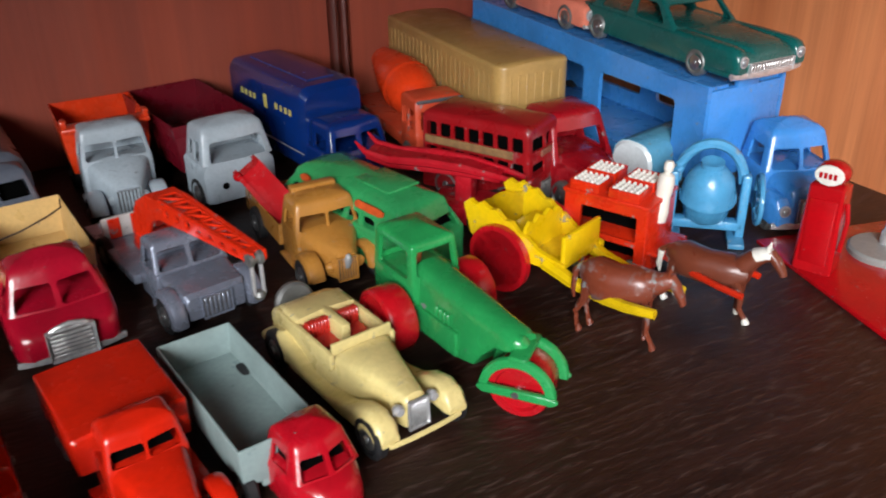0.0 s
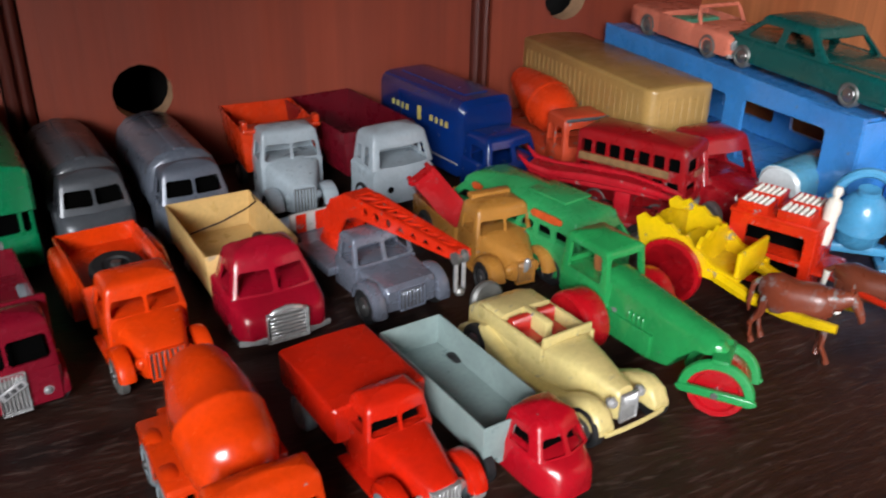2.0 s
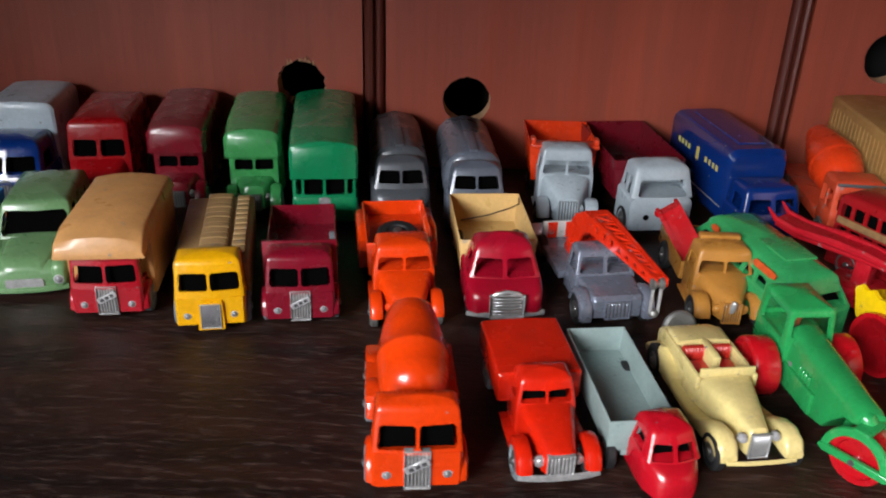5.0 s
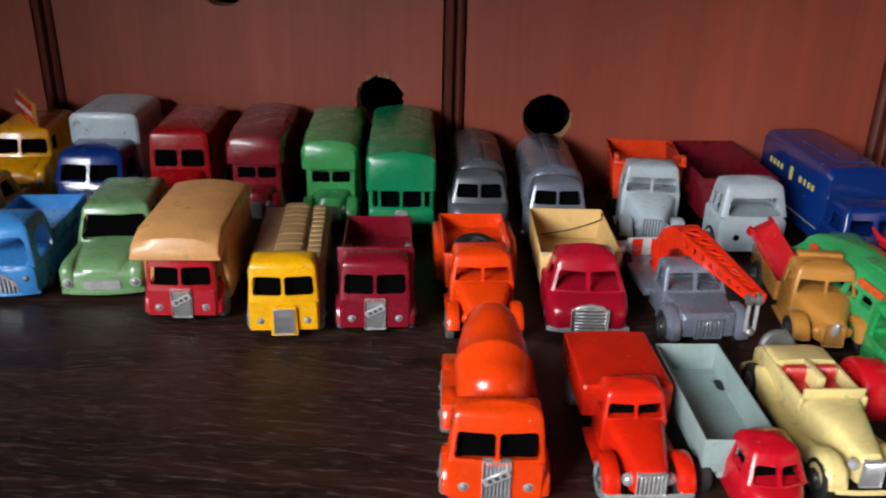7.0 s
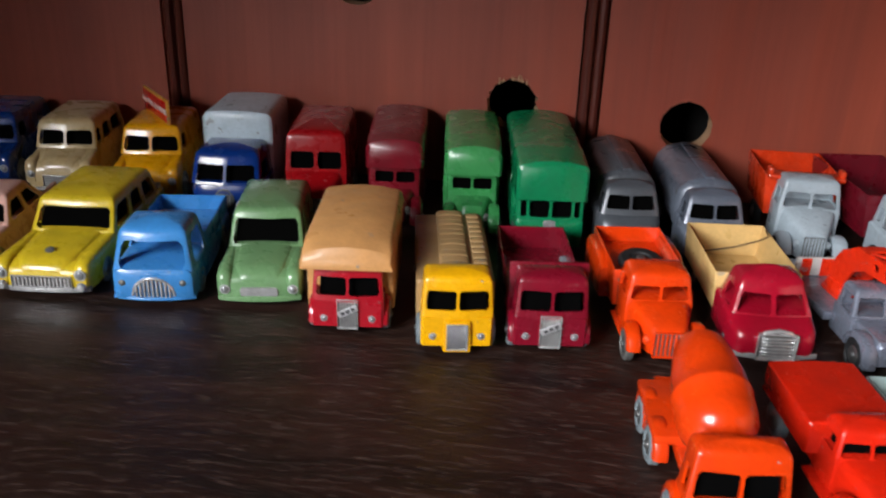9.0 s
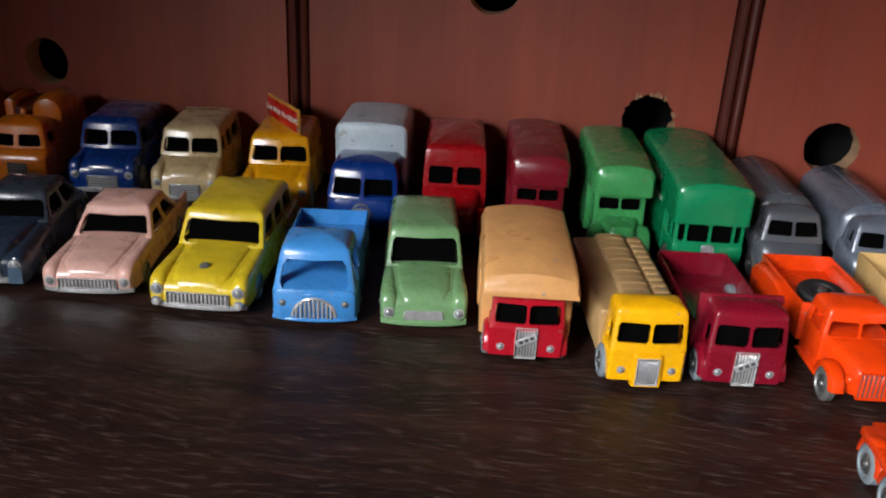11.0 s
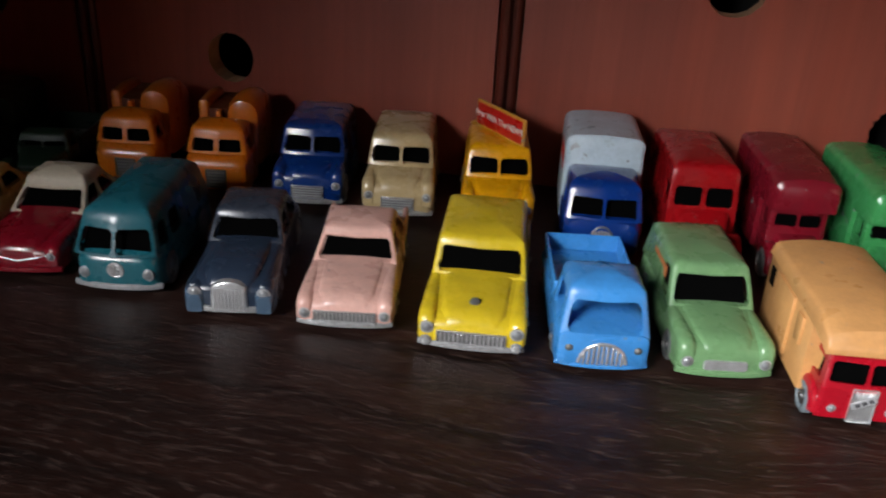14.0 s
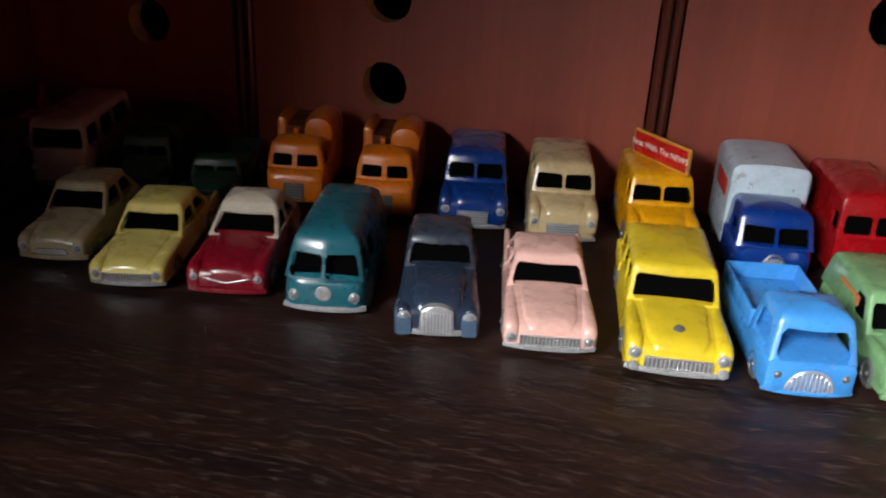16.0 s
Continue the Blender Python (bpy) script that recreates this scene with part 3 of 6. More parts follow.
    if mark:
        part("nose_strip", tube([(-hw * 0.7, 0.4, zh * 0.72), (-hw * 0.3, -0.1, zh * 0.62), (0, -0.3, zh * 0.56), (hw * 0.3, -0.1, zh * 0.62), (hw * 0.7, 0.4, zh * 0.72)], 0.26, 8), SILVER, e, "thin silver strip")
    if bmat:
        bumper(hw * 0.98, -0.4, 2.1, 4.0, bmat, e, 2.2 if nose == "flat" else 1.6, 1.3)
    return e


def cab_forward(e, W, cl, H, mat, zb=None, win=(0.12, 0.66), grille=True, inside=True, side=((0.18, 0.62, 0.12, 0.64),), arches=True, r=4.3, brow=0, crown=0.5, split=True, y=0, lampsize=0.85, rearwin=(), tuck=0.93, zlow=2.6):
    """Flat-fronted lorry cab."""
    hw = W / 2
    zb = zb or 0.46 * H
    c = hw * 0.9
    st = [(y, c * 0.93, zlow + 0.5, zb, 0.5), (y + 0.8, c, zlow, zb, 0.5), (y + cl, c, zlow, zb, 0.5)]
    part("cab_front", loft(st, 0.6, 0.6), mat, e)
    fr = ((0.055, 0.482, *win), (0.518, 0.945, *win)) if split else ((0.07, 0.93, *win),)
    upper(e, (y + 0.5, y + cl, c), (y + 1.5, y + cl, c * tuck), zb - 0.4, H, mat, fr, rearwin, side, "cab", inside, rr=1.8, crown=crown, bow=0.8)
    if arches:
        for s in (-1, 1):
            bm = arch(-1.9, 1.9, y + 6.2, r, r + 1.7, -5, 185, 0.8)
            bmesh.ops.translate(bm, verts=bm.verts[:], vec=(s * (hw - 1.7), 0, 0))
            part("mudguard", bm, mat, e)
    if grille:
        badge_grille(e, 2.7, zb * 1.06, 5.4, y - 0.05)
    if lampsize:
        lamps(e, hw * 0.6, y + 0.15, zb * 0.52, lampsize, None, 0.7)


def chassis(e, W, y0, y1, mat, z0=3.4, z1=5.4):
    part("chassis", block(-W * 0.3, W * 0.3, y0, y1, z0, z1, 0.4), mat, e)


def cab_bonnet(e, W, H, mat, nose=13, cabl=11, zh=11.5, zb=12.5, r=4.5, gril="slats", fend=3.6, hoodw=0.42, cabw=0.42, win=(0.12, 0.72), inside=True, back=0, bumpermat=CHROME, taper=0.8, peak=0.6):
    """Lorry front with a long bonnet, round wings and a small cab."""
    hw = W / 2
    part("bonnet", loft([(0, W * hoodw * taper * 0.55, 4, zh * 0.86, 1.2, 1, peak), (1.2, W * hoodw * taper * 0.62, 3.6, zh * 0.96, 1.4, 1, peak), (nose + 1, W * hoodw, 3.6, zb, 1.6, 0.95, peak)], 1.6, 0.5), mat, e)
    for s in (-1, 1):
        bm = arch(-fend / 2, fend / 2, 4.8, r - 0.3, r + 1.5, 8, 165, 0.9, 14)
        bmesh.ops.translate(bm, verts=bm.verts[:], vec=(s * (hw - fend / 2 - 0.2), 0, 0))
        part("front_wing", bm, mat, e)
        w = block(-1.5, 1.5, 8.5, nose + cabl - 1, 3.4, 4.4, 0.3)
        bmesh.ops.translate(w, verts=w.verts[:], vec=(s * (hw - 2), 0, 0))
        part("running_board", w, mat, e)
    part("cab_base", block(-W * cabw, W * cabw, nose, nose + cabl, 3.6, zb + 0.2, 0.6), mat, e)
    upper(e, (nose + 0.3, nose + cabl, W * cabw), (nose + 1.6, nose + cabl - 0.6, W * cabw * 0.88), zb - 0.3, H, mat, ((0.06, 0.48, *win), (0.52, 0.94, *win)), ((0.2, 0.8, 0.3, 0.75),), ((0.2, 0.8, *win),), "cab", inside, rr=1.8, crown=0.6, bow=0.8)
    gw = W * hoodw * taper * 0.42
    part("grille", bars(-gw, gw, 3.8, zh * 0.84, -0.2, 6, True, 0.5, 0.6, 0.8), CHROME if bumpermat else mat, e)
    lamps(e, gw + 1.5, 1.4, zh * 0.62, 1.15, CHROME if bumpermat else mat)
    if bumpermat:
        bumper(hw * 0.95, -0.5, 2.4, 4.2, bumpermat, e, 1.0, 1.0)


def box_body(e, W, y0, y1, z0, z1, mat, rt=1.5, crown=0.8, name="van_body", label=""):
    st = [(y0, W / 2 - 0.35, z0 + 0.2, z1 - 0.4), (y0 + 0.5, W / 2, z0, z1), (y1 - 0.5, W / 2, z0, z1), (y1, W / 2 - 0.35, z0 + 0.2, z1 - 0.4)]
    return part(name, loft(st, rt, 0.4, crown), mat, e, label)


def tank(e, W, y0, y1, z0, z1, mat):
    st = [(y0, W * 0.4, z0 + 2, z1 - 2), (y0 + 0.8, W * 0.46, z0 + 0.8, z1 - 0.8), (y0 + 2, W / 2, z0, z1), (y1 - 2, W / 2, z0, z1), (y1 - 0.8, W * 0.46, z0 + 0.8, z1 - 0.8), (y1, W * 0.4, z0 + 2, z1 - 2)]
    return part("tank", loft(st, 0.42 * (z1 - z0), 0.3 * (z1 - z0)), mat, e)


# ---- front row, saloons and vans ----
row = "row of toy cars along the shelf"
BEIGE = paint((168, 152, 122), 0.35)
saloon("saloon_car", "grey-beige metal toy saloon car on the dark shelf", (-376, -119, 12), 21.5, 54, 19, BEIGE, grille="oval", group=row, bumpermat=BEIGE, tuck=0.8)
saloon("saloon_car", "pale yellow toy saloon car with silver bumper", (-345, -127, 13), 22.5, 60, 17.5, paint((226, 208, 116), 0.2), grille="wide", group=row, fins=1.0, tuck=0.8)
saloon("saloon_car", "dark red toy saloon car with cream roof", (-316, -122, 12), 23.5, 58, 20, paint((138, 14, 34), 0.2), roofmat=paint((214, 200, 178), 0.3), grille="", group=row, lampz=0.72, lampr=1.0, ws=(0.36, 0.5), bumpermat=paint((138, 14, 34), 0.5), tuck=0.78, rr=3.2, mark="strip")
vw = saloon("camper_van", "teal blue toy van with split windscreen and darker roof", (-285.5, -123, 10), 24, 50, 24.8, paint((32, 104, 116), 0.25), belt=0.5, deck=0.5, ws=(0.022, 0.085), rw=(0.93, 0.985), nose="flat", split=True, roofmat=paint((28, 92, 104), 0.3), grille="", lampr=0, group=row, sides=((0.06, 0.2, 0.14, 0.7), (0.26, 0.44, 0.14, 0.7)), category="toy van", rr=4.8, tuck=0.8, bumpermat=SILVER, wv=(0.08, 0.86))
lamps(vw, 8.2, 0.4, 6.6, 1.5)
b = lathe([(2.3, 0), (2.3, 0.45), (1.8, 0.5), (1.8, 0.25), (0, 0.25)], pose(0, 0.1, 7.9, 90, 0, 0), 20)
for k, (x0, x1) in enumerate(((-1.4, -0.5), (-0.5, 0.0), (0.0, 0.5), (0.5, 1.4))):
    zz = (9.3, 6.5) if k % 2 == 0 else (6.5, 9.3)
    tube([(x0, -0.3, zz[0]), (x1, -0.3, zz[1])], 0.24, 6, b)
part("badge", b, CHROME, vw, "round silver badge")
rolls = saloon("limousine", "dark blue-grey toy limousine with tall silver radiator", (-252, -125.5, 13), 22.5, 60, 20, paint((44, 56, 74), 0.15, 0.24), belt=0.6, hood=0.54, grille="tall", group=row, wing=-0.6, hoodbulge=1.6, lampz=0.7, ws=(0.38, 0.46), tuck=0.8, roofmat=paint((54, 60, 72), 0.2, 0.26), lampr=1.6)
for s in (-1, 1):
    w = loft([(-1.0, 1.9, 2.4, 7.2, 1.7), (0.6, 2.6, 2.3, 9.4, 2.2), (5, 2.8, 2.3, 10.2), (14, 2.3, 2.3, 9.4), (24, 1.2, 2.3, 6.5)], 2.4, 0.4)
    bmesh.ops.translate(w, verts=w.verts[:], vec=(s * 8.9, 0, 0))
    part("front_wing", w, paint((78, 100, 122), 0.15, 0.24), rolls, "shiny blue-grey wing")
saloon("saloon_car", "pale pink toy saloon car with tail fins", (-221.5, -124, 10.5), 25, 60, 17.8, paint((232, 182, 168), 0.25), grille="wide", fins=2.2, group=row, hood=0.54, ws=(0.36, 0.47), tuck=0.78, lampz=0.6)
yc = saloon("station_wagon", "bright yellow toy station wagon with silver bumper", (-188.5, -125.5, 6), 27, 64, 20.8, paint((222, 192, 40), 0.2), grille="wide", fins=1.2, group=row, rw=(0.9, 0.95), ws=(0.34, 0.42), sides=((0.06, 0.34, 0.14, 0.86), (0.4, 0.64, 0.14, 0.86), (0.7, 0.95, 0.14, 0.86)), tuck=0.86, wing=1.1, hood=0.5, hoodbulge=0.9, lampz=0.74, lampr=1.5)
part("emblem", lathe([(1.5, 0), (1.3, 0.6), (0.5, 0.8), (0, 0.8)], pose(0, 7, 11.6, 20, 0, 0), 12), METALWHEEL, yc, "round grey bonnet emblem")
for s in (-1, 1):
    part("bumper_guard", lathe([(0, -1.2), (1.1, -0.8), (1.5, 0), (1.1, 0.8), (0, 1.2)], pose(s * 11.2, -0.6, 4.2, 90, 0, 0), 12), CHROME, yc)

BLUE = paint((64, 142, 212), 0.3)
e = thing("pickup_truck", "sky blue toy pickup with open bed and silver grille", "toy truck", -156.5, -124, 10, group=row)
part("body", loft([(0, 9.4, 2.6, 9.6, 2), (0.8, 10.8, 2.2, 10.8, 2), (3, 11.4, 2, 11.4), (19, 11.5, 2, 11.4), (20.5, 11.5, 2, 9.4), (52, 11.2, 2.2, 9)], 2, 0.8), BLUE, e)
upper(e, (1.4, 20, 11.0), (4.4, 19, 9.4), 10.2, 22.3, BLUE, ((0.07, 0.93, 0.06, 0.9),), (), ((0.22, 0.85, 0.06, 0.9),), "cab", False, rr=2.8, crown=1.0, bow=1.6, cuts=(0.05, 0.18, 0.06))
part("load_bed", tray(-10.8, 10.8, 20.4, 51.5, 8.4, 14.4, 1.2, 0.2, None, 0.5), BLUE, e)
gr = part("grille", tube([(5.7 * math.cos(math.pi * i / 18), -0.15 + 0.3 * abs(math.cos(math.pi * i / 18)), 3.2 + 5.4 * math.sin(math.pi * i / 18)) for i in range(19)], 0.5, 8), CHROME, e, "half-round silver grille")
for i in range(9):
    gx = -4.6 + 1.15 * i
    part("bar", block(gx - 0.32, gx + 0.32, -0.55, 0.3, 2.8, 3.2 + 5.2 * math.sqrt(1 - (gx / 5.7) ** 2), 0.15, 1), CHROME, gr)
part("grille_brow", tube([(6.9 * math.cos(math.pi * i / 14), 0.3 + 0.4 * abs(math.cos(math.pi * i / 14)), 3.4 + 6.3 * math.sin(math.pi * i / 14)) for i in range(15)], 0.6, 8), BLUE, e)
lamps(e, 8.3, 0.2, 7.2, 1.0, METALWHEEL)
bumper(11.3, -0.2, 1.8, 3.0, BLUE, e, 1.8, 1.2)
wheels(e, 11.5, (10, 41), 4, 2.6, METALWHEEL)

SAGE = paint((112, 152, 104), 0.2)
g = saloon("estate_van", "sage green toy estate van with silver grille", (-127.5, -119.5, 11), 23.5, 52, 21.6, SAGE, belt=0.55, hood=0.5, deck=0.55, grille="oval", group=row, rw=(0.95, 0.985), ws=(0.33, 0.43), sides=((0.08, 0.3, 0.14, 0.82),), wing=0.7, lampz=0.56, category="toy van", tuck=0.84, bumpermat=SAGE, rearwin=True)
bm = block(-0.12, 0.12, 27, 40, 14.6, 17.6, 0)
bmesh.ops.translate(bm, verts=bm.verts[:], vec=(-10.2, 0, 0))
part("side_label", bm, plain("faded_orange", (190, 110, 60), 0.6), g, "worn orange transfer on the side")

# ---- front row, lorries ----
lor = "row of toy lorries along the shelf"
e = thing("horse_box", "red cab toy lorry with tan box body and arched roof", "toy lorry", -99.5, -130.5, 7, group=lor)
RED = paint((168, 13, 32), 0.2)
TAN = paint((206, 150, 92), 0.15, 0.4)
cab_forward(e, 21, 14, 21.5, RED, zb=10.5, win=(0.2, 0.74), r=4)
box_body(e, 23.5, 8, 43, 4.6, 25.2, TAN, 1.4, 1.2, "box_body", "tan box body")
part("roof", loft([(-2.0, 11.9, 20.4, 22.2, 0.5, 0.96, 1.6), (-0.5, 12.1, 21.2, 24.4, 0.7, 0.96, 1.8), (6, 12.2, 22.4, 26.6, 1.2, 0.95, 1.8), (43.5, 12.2, 22.8, 26.0, 1.2, 0.95, 1.5)], 1.0, 0.4), TAN, e, "tan roof that curves down over the cab")
for y0, y1, z0, z1 in ((12, 16, 14, 21), (20, 34, 6.5, 22)):
    d = part("side_door", block(-12.4, -11.6, y0, y1, z0, z1, 0.3), TAN, e)
    if y0 > 20:
        part("slot", block(-12.55, -12.3, y0 + 3, y0 + 8, z1 - 5, z1 - 2, 0.1), BLACK, d)
part("hatch", block(-12.05, -11.7, 37, 40.5, 16, 21, 0.3), BLACK, e)
wheels(e, 10.8, (6.5, 35), 4, 2.4, GREYWHEEL)

e = thing("flat_lorry", "yellow toy lorry with ribbed tan load", "toy lorry", -70, -135, 10, group=lor)
YEL = paint((236, 172, 6), 0.2)
LOAD = paint((172, 138, 92), 0.35, 0.42)
cab_forward(e, 20.5, 10, 22.2, YEL, zb=11.2, win=(0.24, 0.78), grille=False, arches=False)
part("radiator_surround", loft([(-0.9, 3.5, 1.8, 10.2, 0.4, 0.92), (0.6, 3.7, 1.6, 10.8, 0.4, 0.92)], 0.5, 0.3), YEL, e)
part("radiator", bars(-2.2, 2.2, 2.8, 9.2, -0.95, 12, True, 0.5, 0.4), SILVER, e, "silver radiator with fine bars")
box_body(e, 20.6, 10.2, 57, 5, 16.5, LOAD, 0.8, 0.2, "load", "ribbed tan load")
for sx in (-1, 1):
    for i in range(12):
        part("crate_rib", loft([(12 + i * 3.7, 4.0, 16.3, 17.9 + 0.2 * (i % 2)), (15.2 + i * 3.7, 4.0, 16.3, 18.0)], 0.7, 0.1, 0.4) if sx < 0 else block(5.2, 9.0, 12 + i * 3.7, 15.2 + i * 3.7, 16.2, 17.6, 0.4), LOAD, e)
wheels(e, 10.2, (7, 44), 4.3, 2.6, GREYWHEEL)

e = thing("dropside_lorry", "dark red toy lorry with low open body", "toy lorry", -46.5, -130.5, 8, group=lor)
MAROON = paint((122, 12, 34), -0.5, 0.26)
cab_forward(e, 21, 10, 22, MAROON, zb=11, win=(0.24, 0.8))
part("load_bed", tray(-10.4, 10.4, 11.6, 56, 5.2, 13.4, 0.9), MAROON, e)
part("headboard", block(-10.4, 10.4, 10.4, 11.6, 9, 21.8, 0.4), MAROON, e)
wheels(e, 10.6, (6.3, 44), 4.3, 2.4, GREYWHEEL)

# ---- orange and red lorries in the middle ----
ORG = paint((226, 62, 8), 0.12, 0.24)
e = thing("recovery_truck", "orange toy truck with black spare wheel in its body", "toy truck", -17, -131, 8)
cab_bonnet(e, 21, 20.5, ORG, nose=12, cabl=12, zh=11.8, zb=12.8, inside=False, taper=0.9, bumpermat=None)
part("rear_body", tray(-9.6, 9.6, 24.5, 56, 5, 16.0, 1.5, 0.6, 4.5, 0.5, 0.3), ORG, e)
for s in (-1, 1):
    w = loft([(32, 1.6, 4, 13), (38, 1.9, 4, 15.4), (52, 1.9, 4, 15), (57, 1.5, 4, 12)], 1.4, 0.4)
    bmesh.ops.translate(w, verts=w.verts[:], vec=(s * 10.4, 0, 0))
    part("rear_wing", w, ORG, e)
sp = part("spare_wheel", lathe([(2.2, -1.3), (5.6, -1.3), (6.4, -0.6), (6.4, 0.6), (5.6, 1.3), (3.4, 1.3), (3.0, 0.8), (0, 0.8)], pose(0, 36, 13.3, 8, 0, 0), 28), RUBBER, e, "black spare wheel")
part("nut", lathe([(1.3, 0), (1.3, 1.2), (0, 1.5)], pose(0, 36, 13.8), 6), STEEL, sp)
wheels(e, 10.3, (4.6, 44), 4.3, 2.4, METALWHEEL)

e = thing("cement_lorry", "glossy orange toy cement mixer lorry with drum", "toy lorry", -12, -196, 5)
cab_forward(e, 21, 7.5, 22.6, ORG, zb=11.6, win=(0.12, 0.72), inside=True, tuck=0.9)
part("chassis", block(-6, 6, 7, 49, 4.6, 7.8, 0.6), ORG, e)
part("deck", block(-10.8, 10.8, 22, 44, 7.6, 10.0, 0.8), ORG, e)
for s in (-1, 1):
    for yy in (27, 38):
        bm = arch(-1.7, 1.7, yy, 4.3, 6.2, 0, 180, 0.8)
        bmesh.ops.translate(bm, verts=bm.verts[:], vec=(s * 9, 0, 0))
        part("mudguard", bm, ORG, e)
d = part("drum", lathe([(0, 0), (4.2, 0.3), (7.0, 1.8), (8.8, 5), (9.3, 8.5), (9.3, 13.6), (9.5, 13.9), (9.5, 14.9), (9.3, 15.2), (8.9, 19), (7.8, 24.5), (6.8, 29), (5.8, 31), (0, 31)], pose(0, 12.6, 14.4, -72, 0, 0) @ Matrix.Scale(0.86, 4), 36), ORG, e, "ribbed orange drum")
part("drum_boss", lathe([(1.8, -2), (1.8, 0.6), (1.2, 1.4), (0, 1.4)], pose(0, 12.8, 14.6, -72 + 180, 0, 0), 14), ORG, d)
wheels(e, 10.9, (6.3, 27, 38), 4.3, 2.6, GREYWHEEL)

e = thing("tipper_lorry", "toy lorry with dark red cab and cream tipper body", "toy lorry", 10.5, -125, 5)
CRIM = paint((160, 13, 38), 0.15, 0.24)
CREAM = paint((220, 182, 118), 0.35, 0.38)
part("cab_front", loft([(0, 8.4, 3.4, 7.4, 2), (0.8, 9.8, 2.8, 9, 2.2), (3, 10.8, 2.6, 10.4, 2.4), (7.5, 11.2, 2.6, 12, 2.4), (20, 11.2, 2.8, 12.4, 1)], 2.2, 0.8), CRIM, e)
upper(e, (6.6, 20, 10.4), (10, 19.4, 8.4), 11.6, 21.4, CRIM, ((0.06, 0.47, 0.06, 0.8), (0.53, 0.94, 0.06, 0.8)), (), ((0.2, 0.75, 0.08, 0.76),), "cab", False, rr=3.4, crown=0.9, bow=1.4)
part("grille", bars(-4.2, 4.2, 3.2, 9.0, -0.6, 6, False, 0.8, 0.8), CHROME, e, "silver slatted grille with peaked top")
part("grille_peak", tube([(-4.7, -0.3, 8.8), (-3, -0.4, 9.9), (0, -0.5, 10.6), (3, -0.4, 9.9), (4.7, -0.3, 8.8)], 0.65, 8), CHROME, e)
lamps(e, 8.2, 0.9, 5.8, 0.9, METALWHEEL)
bumper(11.2, -0.3, 2.2, 3.8, CHROME, e, 1.6, 1.0)
part("tipper_body", tray(-11, 11, 20.8, 57, 5.4, 16.6, 1.0, 0.8, None, 0.3), CREAM, e, "cream open tipper body")
part("stay", tube([(11, 52, 17), (10.2, 47, 16.9), (7, 44.8, 16.4), (0, 44.4, 14.2), (-9, 44, 12.6)], 0.25, 6), plain("dark_line", (60, 42, 30), 0.6), e, "thin dark wire across the body")
wheels(e, 10.8, (7.5, 44), 4.4, 2.6, RUBBER)

e = thing("box_lorry", "red-orange toy lorry with plain box body", "toy lorry", 18, -192, 8)
RORG = paint((214, 34, 10), 0.12, 0.24)
cab_bonnet(e, 19, 18, RORG, nose=14, cabl=9, zh=10.2, zb=11.6, win=(0.15, 0.75), hoodw=0.36, cabw=0.36, taper=0.85, fend=3.6, r=4.2)
box_body(e, 19.6, 21, 45, 7.8, 15.2, RORG, 0.6, 0.4, "box_body")
wheels(e, 9.2, (4.8, 38), 4.2, 2.6, GREYWHEEL)
chassis(e, 20, 12, 44, RORG)

e = thing("crane_lorry", "silver-grey toy breakdown lorry with orange lattice jib", "toy lorry", 41.5, -126, 10)
GREY = paint((132, 138, 154), 0.35, 0.28, 0.45)
part("bonnet", loft([(0, 6.8, 4, 9.4, 0.8), (1, 7.4, 3.4, 10.4, 0.9), (12, 8.6, 3.2, 11.2, 1.0)], 1.0, 0.4), GREY, e)
part("cab_base", block(-9, 9, 11.5, 22, 3.4, 11.4, 0.5), GREY, e)
upper(e, (12, 21.6, 8.8), (14, 21, 8), 11, 18.4, GREY, ((0.06, 0.47, 0.1, 0.85), (0.53, 0.94, 0.1, 0.85)), ((0.2, 0.8, 0.2, 0.8),), ((0.15, 0.8, 0.1, 0.85),), "cab", False, rr=1.2, crown=0.3, bow=0.3)
for s in (-1, 1):
    bm = arch(-1.9, 1.9, 5, 4.6, 6.4, -10, 170, 0.8)
    bmesh.ops.translate(bm, verts=bm.verts[:], vec=(s * 9.2, 0, 0))
    part("front_wing", bm, GREY, e)
part("flat_bed", block(-10.6, 10.6, 22.5, 58, 5, 7.4, 0.4), GREY, e)
part("grille", bars(-3.2, 3.2, 4, 8.6, -0.1, 6, True, 0.5, 0.5), GREY, e)
JIB = paint((224, 44, 14), 0.25, 0.28)
part("turret", loft([(29, 3.2, 7, 8.6, 0.6), (30, 3.8, 7, 11.4, 1), (36, 4.2, 7, 12, 1), (39, 4, 7, 8.6, 0.6)], 1.0, 0.6), JIB, e, "orange crane housing")


def lean(bm, s):
    """Splays a jib plate to its side and swings it towards the tip."""
    for v in bm.verts:
        u = v.co.y
        v.co = Vector((v.co.x + s * (1.5 + 2.3 * u / 50) + 4.6 * (1 - u / 50), u - 12.5, v.co.z + 21.9))
    return bm


jib = None
for s in (-1, 1):
    arm = [(-1, -1.3), (-1.4, 0), (-1, 1.3), (20, 2.2), (34, 2.9), (41, 2.2), (46, -0.6), (49.4, -6), (50.4, -14.6), (43.4, -14.6), (42.6, -9), (40, -4.6), (36, -2.6), (20, -1.9)]
    slots = [[(u, -0.55 - 0.02 * u), (u + 3.0, -0.55 - 0.02 * u), (u + 1.5, 0.75 + 0.02 * u)] for u in (3.5, 8, 12.5, 17)]
    slots += [opening(u, u + 2.4, -0.9, 1.2, 0.9) for u in (22, 26.4, 30.8)]
    side = part("jib_side" if jib else "jib", lean(plate(arm, slots, 0.7), s), JIB, jib or e, "orange pierced jib side")
    jib = jib or side
